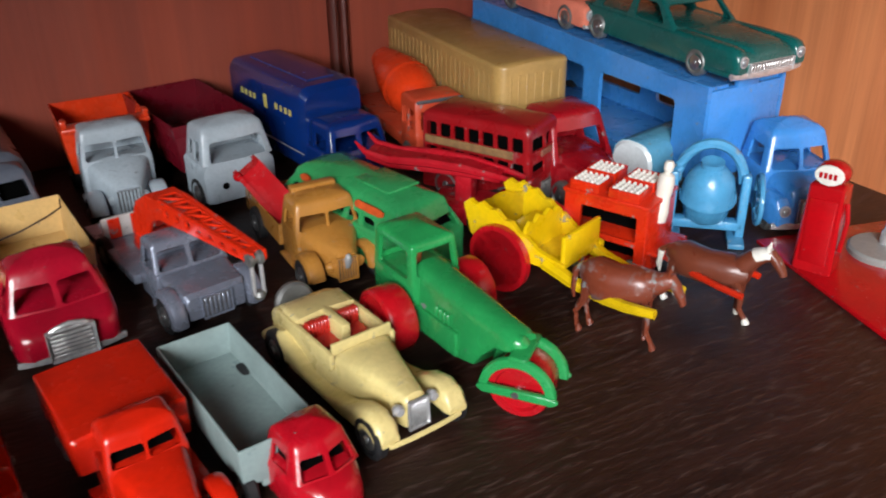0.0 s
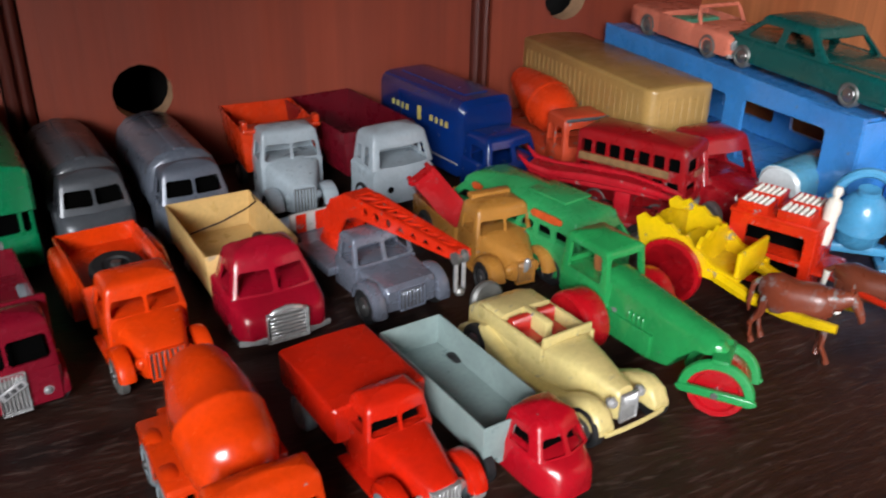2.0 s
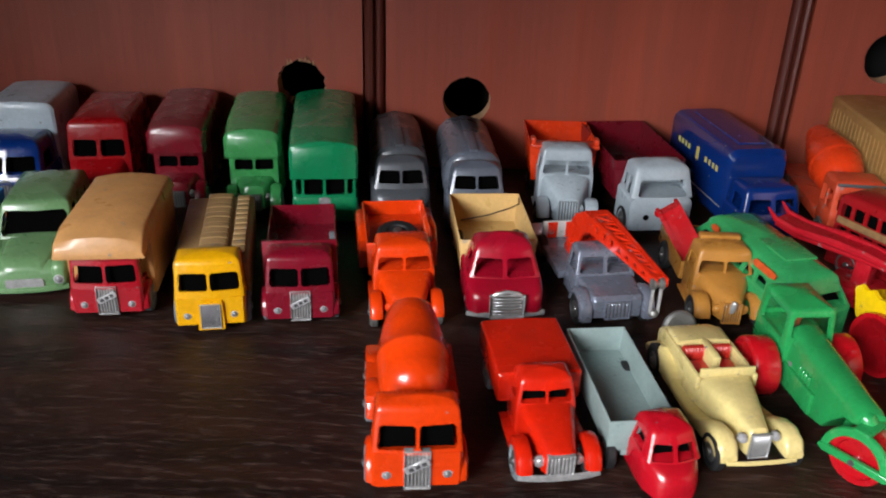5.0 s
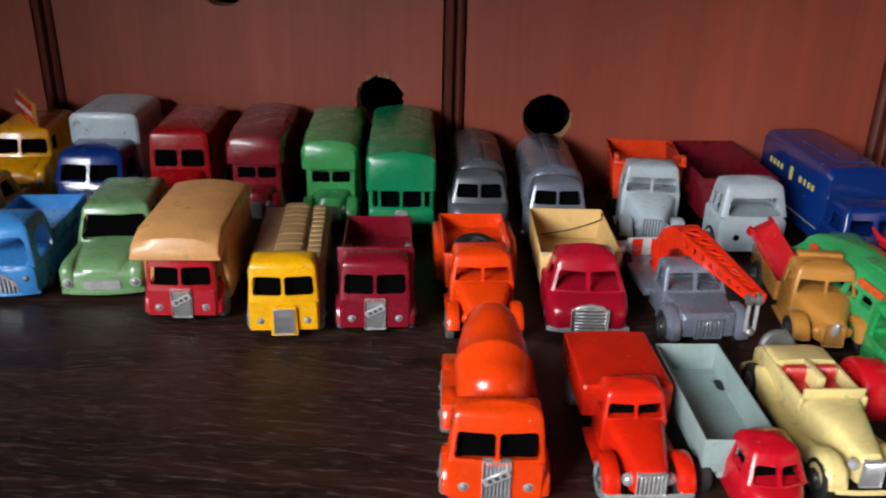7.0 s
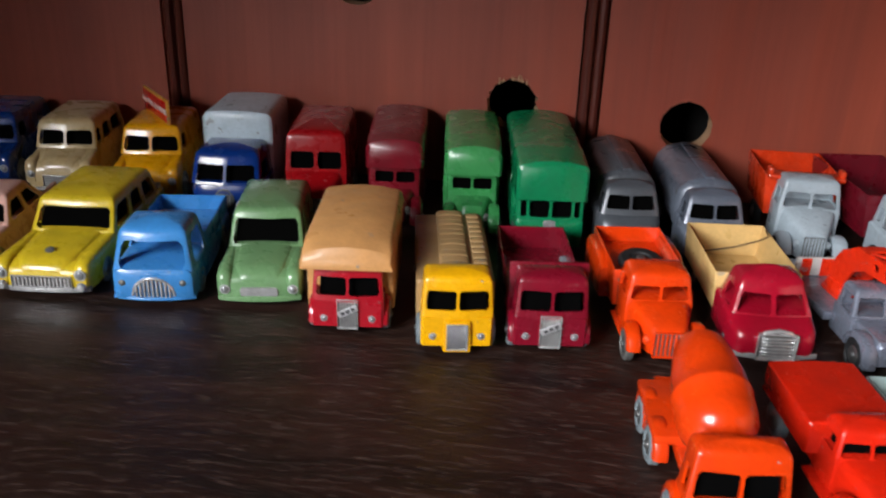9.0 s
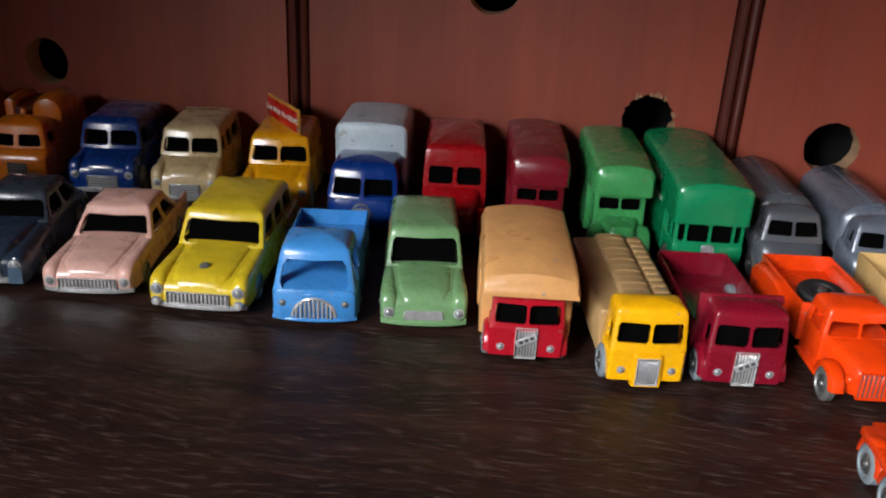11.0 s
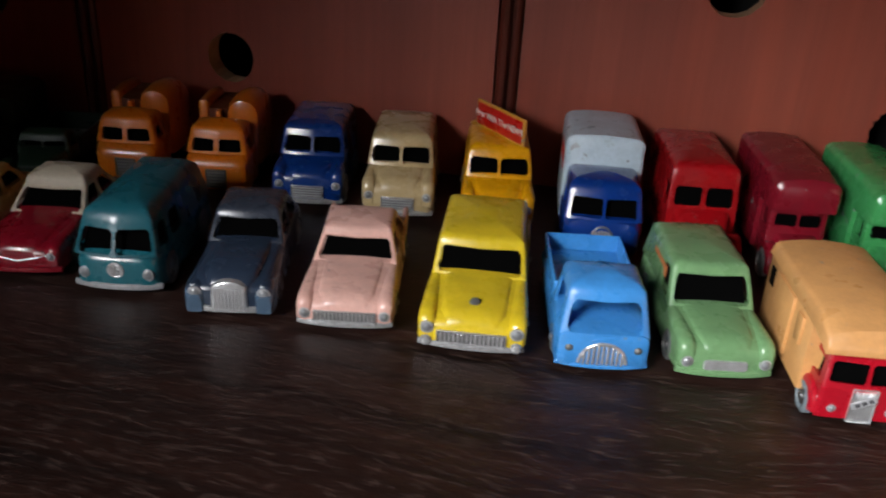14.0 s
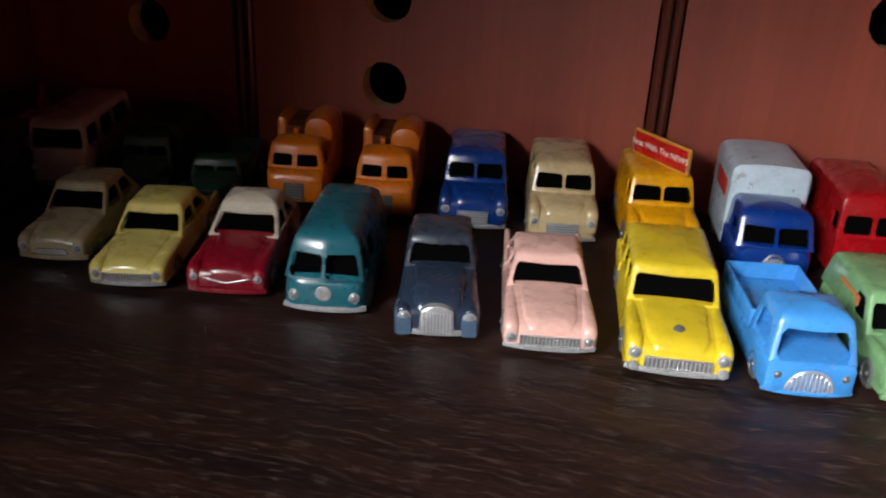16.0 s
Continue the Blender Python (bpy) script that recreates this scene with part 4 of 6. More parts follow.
deck = plate([(0, -1.8), (0, 1.8), (40, 3.7), (40, -3.7)], [t for u in (2, 8, 14, 20, 26, 32) for w in (1.0 + 0.045 * u,) for t in ([(u, -w), (u + 4.4, -w), (u, w)], [(u + 5.2, -w * 0.8), (u + 5.2, w), (u + 0.9, w)])], 0.6)
deck.transform(Matrix(((0, 0, 1, 0), (0, 1, 0, 0), (-1, 0, 0, 0), (0, 0, 0, 1))))
for v in deck.verts:
    u = v.co.y
    v.co = Vector((v.co.x + 4.6 * (1 - u / 50), u - 12.5, v.co.z + 23.1 + 0.042 * u))
part("jib_top", deck, JIB, jib, "orange lattice top of the jib")
part("pulley", lathe([(1.6, -1.6), (1.6, -0.8), (1.1, -0.5), (1.1, 0.5), (1.6, 0.8), (1.6, 1.6)], pose(4.4, -12.8, 21.4, 0, 90, 0), 16), METALWHEEL, jib)
part("hook_rod", block(3.0, 3.8, -13.4, -12.4, 12.6, 21, 0.3, 2, block(5.2, 6.0, -13.4, -12.4, 12.6, 21, 0.3)), SILVER, jib, "two grey hanging rods")
part("hook", lathe([(0, -1.2), (1.0, -0.9), (1.4, 0), (1.0, 0.9), (0, 1.2)], pose(4.5, -12.9, 12.6), 12), METALWHEEL, jib)
part("striped_board", block(-9, 9, 46, 47.2, 7, 13, 0.3), paint((196, 190, 186), 0.4), e, "white board with red stripes")
for k in (-6, 0, 6):
    part("stripe", block(k - 1.5, k + 1.5, 45.7, 46.02, 7.2, 12.8, 0), JIB, e)
wheels(e, 11, (5, 44), 4.6, 2.6, RUBBER)

e = thing("breakdown_truck", "tan toy truck with red jib behind its cab", "toy truck", 73.5, -126, 0)
OCH = paint((176, 120, 52), 0.3, 0.32)
cab_bonnet(e, 21, 20.4, OCH, nose=11, cabl=11, zh=11, zb=12.4, inside=False, hoodw=0.4, cabw=0.41, taper=0.6, bumpermat=None, fend=4.6, peak=1.2)
part("ornament", lathe([(0, -2.6), (0.9, -1.8), (1.1, 0), (0.7, 2), (0, 2.6)], pose(0, -0.4, 8.4, 20, 0, 0), 12), CHROME, e, "silver bonnet strip")
part("rear_body", tray(-9.4, 9.4, 22.5, 50, 5, 11, 1.2), OCH, e)
part("roof_rack", block(-6, 6, 19, 22, 20, 21.6, 0.5), OCH, e)
REDJ = paint((182, 12, 22), 0.2, 0.26)
bm = bmesh.new()
for s in (-1, 1):
    merge(bm, frustum(24, 46, 0.9, 41, 46, 0.6, 6, 22.5), pose(s * 3.2 - 3, 0, 0))
merge(bm, frustum(24.5, 45.6, 3.6, 41.5, 45.5, 2.6, 6, 21.8), pose(-3, 0, 0))
jr = part("jib", bm, REDJ, e, "red wedge-shaped jib")
jr.matrix_basis = Matrix.Translation((-0.002, 0.035, 0.009)) @ pose(0, 0, 0, 0, -32, 0) @ Matrix.Translation((0.002, -0.035, -0.009))
part("knob", lathe([(0, -1.3), (1, -0.9), (1.3, 0), (1, 0.9), (0, 1.3)], pose(-6.5, 43, 22), 12), REDJ, jr)
wheels(e, 10.6, (4.6, 40), 4.6, 2.6, RUBBER)

# ---- trailer lorry, sports car, coach, roller ----
e = thing("mechanical_horse", "red three-wheeled toy tractor with grey open trailer", "toy lorry", 37.5, -197, 7)
SC = paint((184, 14, 32), 0.35, 0.26)
DUCK = paint((142, 160, 158), -1.4, 0.4)
part("cab_front", loft([(0, 3.6, 2.6, 6.6, 2, 1, 0.8), (1.2, 5.2, 2.2, 8.2, 2.4, 1, 0.8), (4.5, 6.8, 2, 9.6, 2.4, 1, 0.6), (8, 7.2, 2.2, 10.4, 2), (15, 7.2, 2.6, 10.4, 1)], 2.2, 0.8), SC, e)
upper(e, (4.4, 15, 6.9), (6.4, 14.6, 5.6), 9.8, 16.6, SC, ((0.08, 0.46, 0.08, 0.82), (0.54, 0.92, 0.08, 0.82)), (), ((0.25, 0.75, 0.1, 0.8),), "cab", True, rr=2.2, crown=0.8, bow=1.4)
for ob in e.children:
    ob.matrix_basis = pose(0.0042, -0.001, 0, 0, 0, 3) @ Matrix.Diagonal((0.88, 1, 0.97, 1))
part("front_wheel", lathe([(0, -1), (1.8, -1), (2.2, -0.4), (2.2, 0.4), (1.8, 1), (0, 1)], pose(4.2, 2.6, 2.2, 0, 90, 0), 18), GREYWHEEL, e)
part("trailer", tray(-7.4, 7.4, 11.8, 50, 5.6, 13.4, 1.2, 0.2, None, 0.3), DUCK, e, "chipped grey-green open trailer")
part("trailer_frame", block(-4, 4, 12, 49, 4, 5.8, 0.3), DUCK, e)
wheels(e, 7.6, (14, 42), 3.8, 2.4, RUBBER)

e = thing("sports_car", "cream open toy sports car with red seats", "toy car", 62.5, -186, 8)
IV = paint((226, 206, 138), 0.4, 0.32)
part("body", loft([(2, 2.0, 4, 9, 0.8), (3, 2.4, 3.6, 10, 1.0, 1, 0.8), (12, 4.4, 3.4, 11.4, 1.4, 1, 1), (20, 6.4, 3.4, 12.2, 1.6, 1, 0.5), (21, 6.6, 3.4, 11.6), (24, 6.8, 3.4, 9.5), (33, 7, 3.4, 9.5), (35, 7.2, 3.4, 12), (42, 7.2, 3.6, 12.2), (47, 6.4, 4.4, 10)], 1.3, 0.5), IV, e)
for s in (-1, 1):
    w = loft([(-0.4, 1.9, 4.4, 6.2, 0.8), (1, 2.4, 4.6, 8.6, 1.6), (4, 2.5, 4.8, 9.9, 1.8), (8, 2.4, 4.4, 9, 1.6), (13, 2.2, 3.6, 6, 1.0), (18, 2.0, 3.2, 4.6, 0.6), (28, 2.0, 3.2, 4.4, 0.6), (33, 2.2, 3.4, 7, 1.2), (38, 2.3, 3.8, 9.4, 1.6), (44, 2.1, 3.8, 7.6, 1.2), (47, 1.8, 3.8, 5.4, 0.8)], 1.5, 0.3)
    bmesh.ops.translate(w, verts=w.verts[:], vec=(s * 7.6, 0, 0))
    part("wing", w, IV, e)
    sd = block(s * 7 - 0.6, s * 7 + 0.6, 20, 42, 9, 12.6, 0.4)
    part("side", sd, IV, e)
    part("headlight", lathe([(0, -1.2), (0.9, -0.9), (1.2, 0), (0.8, 0.9), (0, 1.1)], pose(s * 3.8, 2.6, 8.6, 90, 0, 0), 12), SILVER, e)
part("radiator", bars(-1.8, 1.8, 4.2, 9.6, 1.6, 8, True, 0.5, 0.4), CHROME, e, "silver radiator")
part("windscreen", block(-6.8, 6.8, 20.2, 21, 12, 14.6, 0.3), IV, e, "cream windscreen frame")
for s in (-1, 1):
    st = []
    for i in range(7):
        st.append(block(s * 3.4 - 2.6 + i * 0.75, s * 3.4 - 2.0 + i * 0.75, 31.0, 33.0, 8.6, 13.4, 0.25, 1))
    seat = part("seat", block(s * 3.4 - 2.7, s * 3.4 + 2.7, 26, 33.6, 7.6, 10, 0.5, 1, block(s * 3.4 - 2.7, s * 3.4 + 2.7, 31.8, 33.4, 8.5, 12.8, 0.4)), SEATRED, e, "ribbed red seat")
    for rib in st:
        part("rib", rib, SEATRED, seat)
part("tonneau", loft([(34.2, 7, 9, 13.4, 1, 1, 0.4), (40, 7, 9, 13.4, 1, 1, 0.4), (44, 6.4, 8, 12, 1)], 1, 0.3), IV, e)
part("gear_column", block(-1.1, 1.1, 26, 36, 9, 13.8, 0.7), IV, e)
part("spare_wheel", lathe([(2, -1.2), (4, -1.2), (4.6, -0.5), (4.6, 0.5), (4, 1.2), (2.4, 1.2), (0, 0.8)], pose(0, 48.8, 8.5, 80, 0, 0), 22), METALWHEEL, e)
bumper(8, -1, 3.8, 5, IV, e, 0.5, 0.8)
wheels(e, 10.2, (4, 40), 4.4, 2.4, RUBBER)

e = thing("coach", "green toy coach with orange flash along its side", "toy bus", 94.5, -133, 13)
GRN = paint((48, 150, 86), 0.2, 0.28)
part("body", loft([(0, 8.6, 3, 11.4, 2), (1.2, 10, 2.6, 12.4), (4, 10.4, 2.4, 13), (50, 10.4, 2.4, 12.6), (56, 9, 3, 10, 2)], 0.8, 0.8), GRN, e)
sd = tuple((0.07 + 0.13 * i, 0.165 + 0.13 * i, 0.12, 0.66) for i in range(7))
upper(e, (1, 54, 10.2), (5, 49, 8.4), 12.0, 20.6, GRN, ((0.06, 0.47, 0.1, 0.72), (0.53, 0.94, 0.1, 0.72)), ((0.2, 0.8, 0.2, 0.7),), sd, "upper_body", True, rr=3.4, crown=1.4, bow=1.6)
for y0, y1 in ((9, 20), (24, 27), (40, 44)):
    bm = bmesh.new()
    merge(bm, loft([(y0, 0.3, -0.6, 0.6), (y0 + 1.5, 0.3, -1.0, 1.0), (y1 - 1, 0.3, -1.0, 1.0), (y1, 0.3, -0.3, 0.3)], 0.2, 0.1), pose(-9.35, 0, 18.2, 0, 20, 0))
    part("flash", bm, plain("orange_transfer", (208, 84, 34), 0.5, 0, 0.5, 500), e, "worn orange transfer")
part("roof_panel", block(-5, 5, 12, 26, 21.2, 21.9, 0.2), GRN, e)
wheels(e, 10.5, (11, 42), 4.4, 2.4, RUBBER)

e = thing("road_roller", "green toy road roller with red metal rolls", "toy roller", 85.0, -185, 6, size=0.95)
RG = paint((38, 148, 78), 0.25, 0.26)
RR = paint((182, 14, 26), 0.3, 0.28)
part("boiler", loft([(0.5, 3.4, 14.2, 16.2, 1.0), (1.6, 4.0, 13.9, 16.8, 1.4, 0.9), (4.5, 4.3, 13.4, 17.2, 1.8, 0.85), (8.5, 4.6, 9.5, 17.6, 2.0, 0.8), (11, 4.9, 6.0, 17.8, 2.0, 0.8), (16, 5.2, 5, 18.2, 2.0, 0.8), (34, 5.8, 4.8, 19.4, 2.0, 0.8)], 1.8, 0.6, 0.9), RG, e)
for s in (-1, 1):
    part("side_panel", block(s * 5.2 - 0.6, s * 5.2 + 0.6, 16, 34, 5.4, 11.4, 0.4), RG, e)
    v = bmesh.new()
    for i in range(4):
        block(s * 5.0 - 0.45, s * 5.0 + 0.45, 19 + i * 1.5, 19.6 + i * 1.5, 11.6, 14.4, 0.2, 1, v)
    part("louvre", v, RG, e)
part("cab_base", block(-6.4, 6.4, 31, 48, 9, 16.8, 0.6), RG, e)
upper(e, (31.0, 47.5, 6.6), (31.8, 47, 6.0), 16.5, 26.0, RG, ((0.1, 0.9, 0.2, 0.9),), ((0.15, 0.85, 0.2, 0.85),), ((0.12, 0.86, 0.08, 0.9),), "cab", False, rr=1.2, crown=1.4, bow=0.2, thick=0.9)
part("driver_figure", lathe([(1.6, 0), (2.0, 3), (1.7, 5.6), (0.7, 6.4), (1.2, 7.2), (1.25, 8.3), (0.8, 9.2), (0, 9.5)], pose(0, 40, 16.6), 14), paint((176, 104, 62), 0.3), e, "small plain brown moulded shape in the cab")
yk = bmesh.new()
tube([(0, 3, 15.6), (0, 1, 15.2), (0, 0, 14.4)], [2.0, 2.2, 1.6], 10, yk)
for s in (-1, 1):
    merge(yk, arch(s * 4.5 - 0.8, s * 4.5 + 0.8, 0, 6.6, 8.2, -4, 184, 1.0, 18))
block(-5.3, 5.3, -2.0, 2.0, 13.6, 15.2, 0.6, 2, yk)
for s in (-1, 1):
    merge(yk, loft([(-8.6, 0.4, 6.2, 7.0), (-7.4, 0.7, 5.6, 7.6), (7.2, 0.7, 5.6, 7.6), (8.4, 0.4, 6.2, 7.0)], 0.4, 0.3), Matrix.Translation((s * 5.0, 0, 0)))
yoke = part("front_fork", yk, RG, e, "green fork round the front roll")
fr = part("front_roll", lathe([(0, -3.3), (4.6, -3.3), (5.0, -3.9), (6.2, -3.9), (6.5, -3.5), (6.5, 3.5), (6.2, 3.9), (5.0, 3.9), (4.6, 3.3), (0, 3.3)], pose(0, 0, 6.5, 0, 90, 0), 36), RR, e, "red front roll")
part("axle", tube([(-5.9, 0, 6.6), (5.9, 0, 6.6)], 0.8, 10), STEEL, fr)
for ob in (yoke, fr):
    ob.matrix_basis = pose(0, 0, 0, 0, 0, 32)
for s in (-1, 1):
    rw = part("rear_roll", lathe([(0, -3.6), (6.6, -3.6), (7.7, -3.2), (8.0, -2.6), (8.0, 2.6), (7.7, 3.2), (6.8, 3.6), (6.4, 2.8), (2.4, 2.6), (2.2, 3.8), (0, 3.8)], pose(s * 11.0, 34.5, 8.0, 0, s * 90, 0), 40), RR, e, "red rear roll")
    sp = bmesh.new()
    for i in range(6):
        a = math.tau * i / 6
        tube([(s * 7.8, 34.5 + 2 * math.cos(a), 8.0 + 2 * math.sin(a)), (s * 7.8, 34.5 + 6.6 * math.cos(a), 8.0 + 6.6 * math.sin(a))], 0.6, 6, sp)
    part("spoke", sp, RR, rw)


# ---- back row along the boards ----
back = "row of toy vans and lorries against the back boards"
VANS = dict(belt=0.62, hood=0.52, deck=0.62, ws=(0.24, 0.3), rw=(0.95, 0.985), sides=((0.06, 0.24, 0.12, 0.75),), split=True, category="toy van", tuck=0.86, rr=2.6, wing=0.8, group=back, wv=(0.14, 0.82), grille="slat")
saloon("van", "dark blue toy van with silver grille", (-259, -50, 10), 24, 46, 26, paint((10, 50, 118), 0.2, 0.26), **VANS)
bv = saloon("minibus", "beige toy minibus with silver grille and clear windows", (-227.5, -50, 10), 24, 46, 26, paint((192, 168, 124), 0.2), **dict(VANS, sides=((0.05, 0.2, 0.12, 0.75), (0.27, 0.5, 0.12, 0.75), (0.57, 0.9, 0.12, 0.75))))
yv = saloon("ice_cream_van", "yellow toy van with a slanting sign on its roof", (-194, -50, 10), 24, 46, 26, paint((230, 160, 8), 0.2), **VANS)
sg = part("sign", block(-12.5, 12.5, -0.5, 0.5, 0, 8, 0.3), paint((214, 150, 60), 0.2), yv, "red and yellow sign with white marks")
sg.matrix_basis = pose(0.0, 0.024, 0.0263, 0, 0, -58) @ Matrix.Scale(1.14, 4)
fc = part("sign_face", block(-11.8, 11.8, -0.75, -0.48, 0.7, 7.3, 0.1), paint((196, 30, 24), 0.2), sg)


def lettering(name, text, size, mat, parent, place):
    """Words cut from the built-in font, standing a little proud."""
    cu = bpy.data.curves.new(name, "FONT")
    cu.body, cu.size, cu.extrude, cu.align_x, cu.align_y = text, size / 1000, 0.00008, "CENTER", "CENTER"
    tmp = new("tmp", cu)
    me = bpy.data.meshes.new_from_object(tmp)
    bpy.data.objects.remove(tmp)
    me.materials.clear()
    me.materials.append(mat)
    ob = new(name, me)
    ob.parent = parent
    ob.matrix_basis = place
    return ob


lettering("words", "First With The NEWS", 2.75, WHITE, sg, pose(0, -0.00082, 0.0040, 90, 0, 0))

e = thing("delivery_van", "toy lorry with blue cab and chipped white body", "toy van", -160, -61, 6, group=back)
NAVY = paint((8, 50, 126), 0.25, 0.22)
PALE = paint((186, 202, 212), 0.45, 0.36)
part("cab_front", loft([(0, 8.8, 3.2, 11, 3), (1, 10.6, 2.8, 13.2, 3), (4, 12.0, 2.8, 13.8, 3), (24, 12.3, 3, 14, 2)], 2.6, 0.8), NAVY, e)
upper(e, (2.6, 24, 11.9), (6.4, 24, 11.2), 13.2, 24.4, NAVY, ((0.07, 0.48, 0.1, 0.8), (0.52, 0.93, 0.1, 0.8)), (), ((0.2, 0.6, 0.1, 0.75),), "cab", True, rr=3.2, crown=0.8, bow=1.6)
rg = part("grille", lathe([(3.5, 0), (3.5, 0.5), (3.0, 0.8), (2.8, 0.5), (0, 0.6)], pose(0, 0.2, 8.6, 80, 0, 0), 24), METALWHEEL, e, "round worn silver grille")
for i in range(5):
    gx = -2 + i
    part("bar", block(gx - 0.22, gx + 0.22, -0.75, 0.1, 8.6 - 0.8 * math.sqrt(9 - gx * gx), 8.6 + 0.8 * math.sqrt(9 - gx * gx), 0.1, 1), SILVER, rg)
part("van_body", loft([(22.4, 11.6, 6, 31.8, 2), (23.2, 12.5, 5, 32.8, 2.4), (52, 12.5, 5, 32.8, 3), (54.5, 11.6, 6, 30.6, 3)], 2.6, 0.5, 0.9), PALE, e, "white van body with chips")
part("side_label", block(-12.65, -12.2, 28, 46, 20, 26, 0.1), plain("red_transfer", (190, 50, 44), 0.5, 0, 0.5), e, "worn red transfer")
wheels(e, 11.5, (8, 44), 4.4, 2.5, METALWHEEL)


def luton(label, pos, W, L, H, mat, brow=0, wing=True, name="removal_van", zwin=(15.4, 19.4), step=0, gmat=None):
    """Box van whose body runs forward over the cab."""
    e = thing(name, label, "toy van", *pos, group=back)
    hw = W / 2
    part("bonnet", loft([(0, 3.6, 4, 9.5, 1.4, 1, 0.6), (1.2, 4.4, 3.6, 11.4, 1.8, 1, 0.8), (9, 6.8, 3.6, 13.0, 2)], 1.8, 0.5), mat, e)
    for s in (-1, 1):
        bm = arch(-2, 2, 5.2, 4.6, 6.6, -12, 168, 0.9, 12)
        bmesh.ops.translate(bm, verts=bm.verts[:], vec=(s * (hw - 2.2), 0, 0))
        part("front_wing", bm, mat, e)
    upper(e, (9, 18, hw * 0.86), (9.6, 18, hw * 0.86), 11, zwin[1] + 2.6, mat, ((0.1, 0.48, 0.42, 0.8), (0.52, 0.9, 0.42, 0.8)), (), ((0.25, 0.75, 0.3, 0.8),), "cab", True, rr=0.8, crown=0.1, bow=0.4)
    part("cab_base", block(-hw * 0.85, hw * 0.85, 8.8, 18, 4, 11.4, 0.4), mat, e)
    part("van_body", loft([(18, hw, 4.4, H - 0.6, 2), (18.6, hw, 4.4, H, 2), (L - 0.5, hw, 4.4, H, 2), (L, hw - 0.5, 4.8, H - 0.8, 2)], 2.2, 0.4, 1.0), mat, e)
    part("brow", loft([(5.6 - brow, hw * 0.9, zwin[1] + 2, H - 2.6, 2.2, 1, 1.4), (6.8 - brow, hw * 0.98, zwin[1] + 1.6, H - 1.2, 2.4, 1, 1.6), (18.8, hw, zwin[1] + 1.4, H, 2.2, 1, 1.0)], 2.2, 0.4), mat, e, "body end over the cab")
    part("grille", bars(-2.2, 2.2, 4.0, 9.0, -0.3, 5, True, 0.5, 0.5), gmat or METALWHEEL, e)
    lamps(e, 4.8, 1.2, 8, 1.0, gmat or METALWHEEL)
    wheels(e, hw, (5.2, L - 14), 4.5, 2.5, METALWHEEL)
    return e


e = thing("post_van", "red toy delivery van with rounded roof", "toy van", -129.5, -58, 8, group=back)
PR = paint((156, 12, 20), 0.2, 0.26)
part("bonnet", loft([(0, 5.4, 4, 11, 1.4), (1.2, 6.4, 3.6, 13, 1.8), (11, 9, 3.6, 17, 2)], 1.8, 0.5, 0.5), PR, e)
for s in (-1, 1):
    bm = arch(-2.2, 2.2, 5.2, 4.6, 6.6, -12, 168, 0.9, 12)
    bmesh.ops.translate(bm, verts=bm.verts[:], vec=(s * 9.6, 0, 0))
    part("front_wing", bm, PR, e)
part("lower_body", loft([(10, 10.6, 3.6, 17), (50, 11.2, 3.6, 17)], 0.6, 0.6), PR, e)
upper(e, (10, 50, 10.8), (11.4, 50, 10.2), 16.6, 30.8, PR, ((0.08, 0.47, 0.1, 0.62), (0.53, 0.92, 0.1, 0.62)), (), ((0.04, 0.18, 0.12, 0.6),), "upper_body", True, rr=2.6, crown=1.3, bow=0.5)
part("grille", bars(-2.6, 2.6, 4, 9.8, -0.3, 5, True, 0.5, 0.5), METALWHEEL, e)
wheels(e, 11.6, (5.2, 38), 4.5, 2.5, METALWHEEL)
luton("dark red toy removal van with body over its cab", (-101.5, -58, 7), 20, 52, 31, paint((120, 16, 32), 0.05, 0.3))
luton("light green toy removal van with chipped edges", (-74.5, -59, 7), 19.6, 52, 31, paint((64, 150, 84), 0.2, 0.28), brow=1)

e = thing("removal_lorry", "emerald green toy removal lorry with tall box body", "toy lorry", -48.5, -66, 7, group=back)
EM = paint((6, 132, 82), 0.15, 0.3)
part("cab_front", loft([(0, 9.6, 3.2, 11, 1), (0.8, 10.8, 2.8, 12.4, 1), (14, 11.2, 2.8, 12.8, 0.6)], 0.8, 0.6), EM, e)
upper(e, (0.7, 14, 10.7), (1.2, 14, 10.7), 12.2, 20.4, EM, ((0.05, 0.14, 0.12, 0.88), (0.18, 0.48, 0.12, 0.88), (0.52, 0.82, 0.12, 0.88), (0.86, 0.95, 0.12, 0.88)), (), ((0.1, 0.4, 0.12, 0.85), (0.5, 0.85, 0.12, 0.85)), "cab", True, rr=0.6, crown=0.0, bow=0.8)
part("box_body", loft([(-0.6, 10.6, 19.2, 29.6, 1.4, 1, 1.6), (0.2, 11.4, 18.8, 30.4, 1.6, 1, 1.8), (13.6, 11.6, 18.8, 31.2, 1.6, 1, 1.8)], 1.6, 0.4), EM, e)
part("van_body", loft([(13.4, 11.6, 5, 31.2, 1.6, 1, 1.8), (60, 11.6, 5, 31.6, 1.6, 1, 1.6)], 1.6, 0.4), EM, e)
part("badge", lathe([(0, 0.6), (2, 0.5), (2.4, 0)], pose(0, 0.4, 10.4, 90, 0, 0), 18), CHROME, e)
bm = block(-11.75, -11.55, 24, 52, 23.4, 26.4, 0.05, 1)
block(-11.75, -11.55, 20, 32, 19, 20.4, 0.05, 1, bm)
block(-11.75, -11.55, 34, 52, 16, 17.4, 0.05, 1, bm)
part("side_writing", bm, plain("white_transfer", (190, 205, 190), 0.5, 0, 0.6, 900), e, "unreadable white lettering as bars")
wheels(e, 11.4, (8, 46), 4.4, 2.5, METALWHEEL)


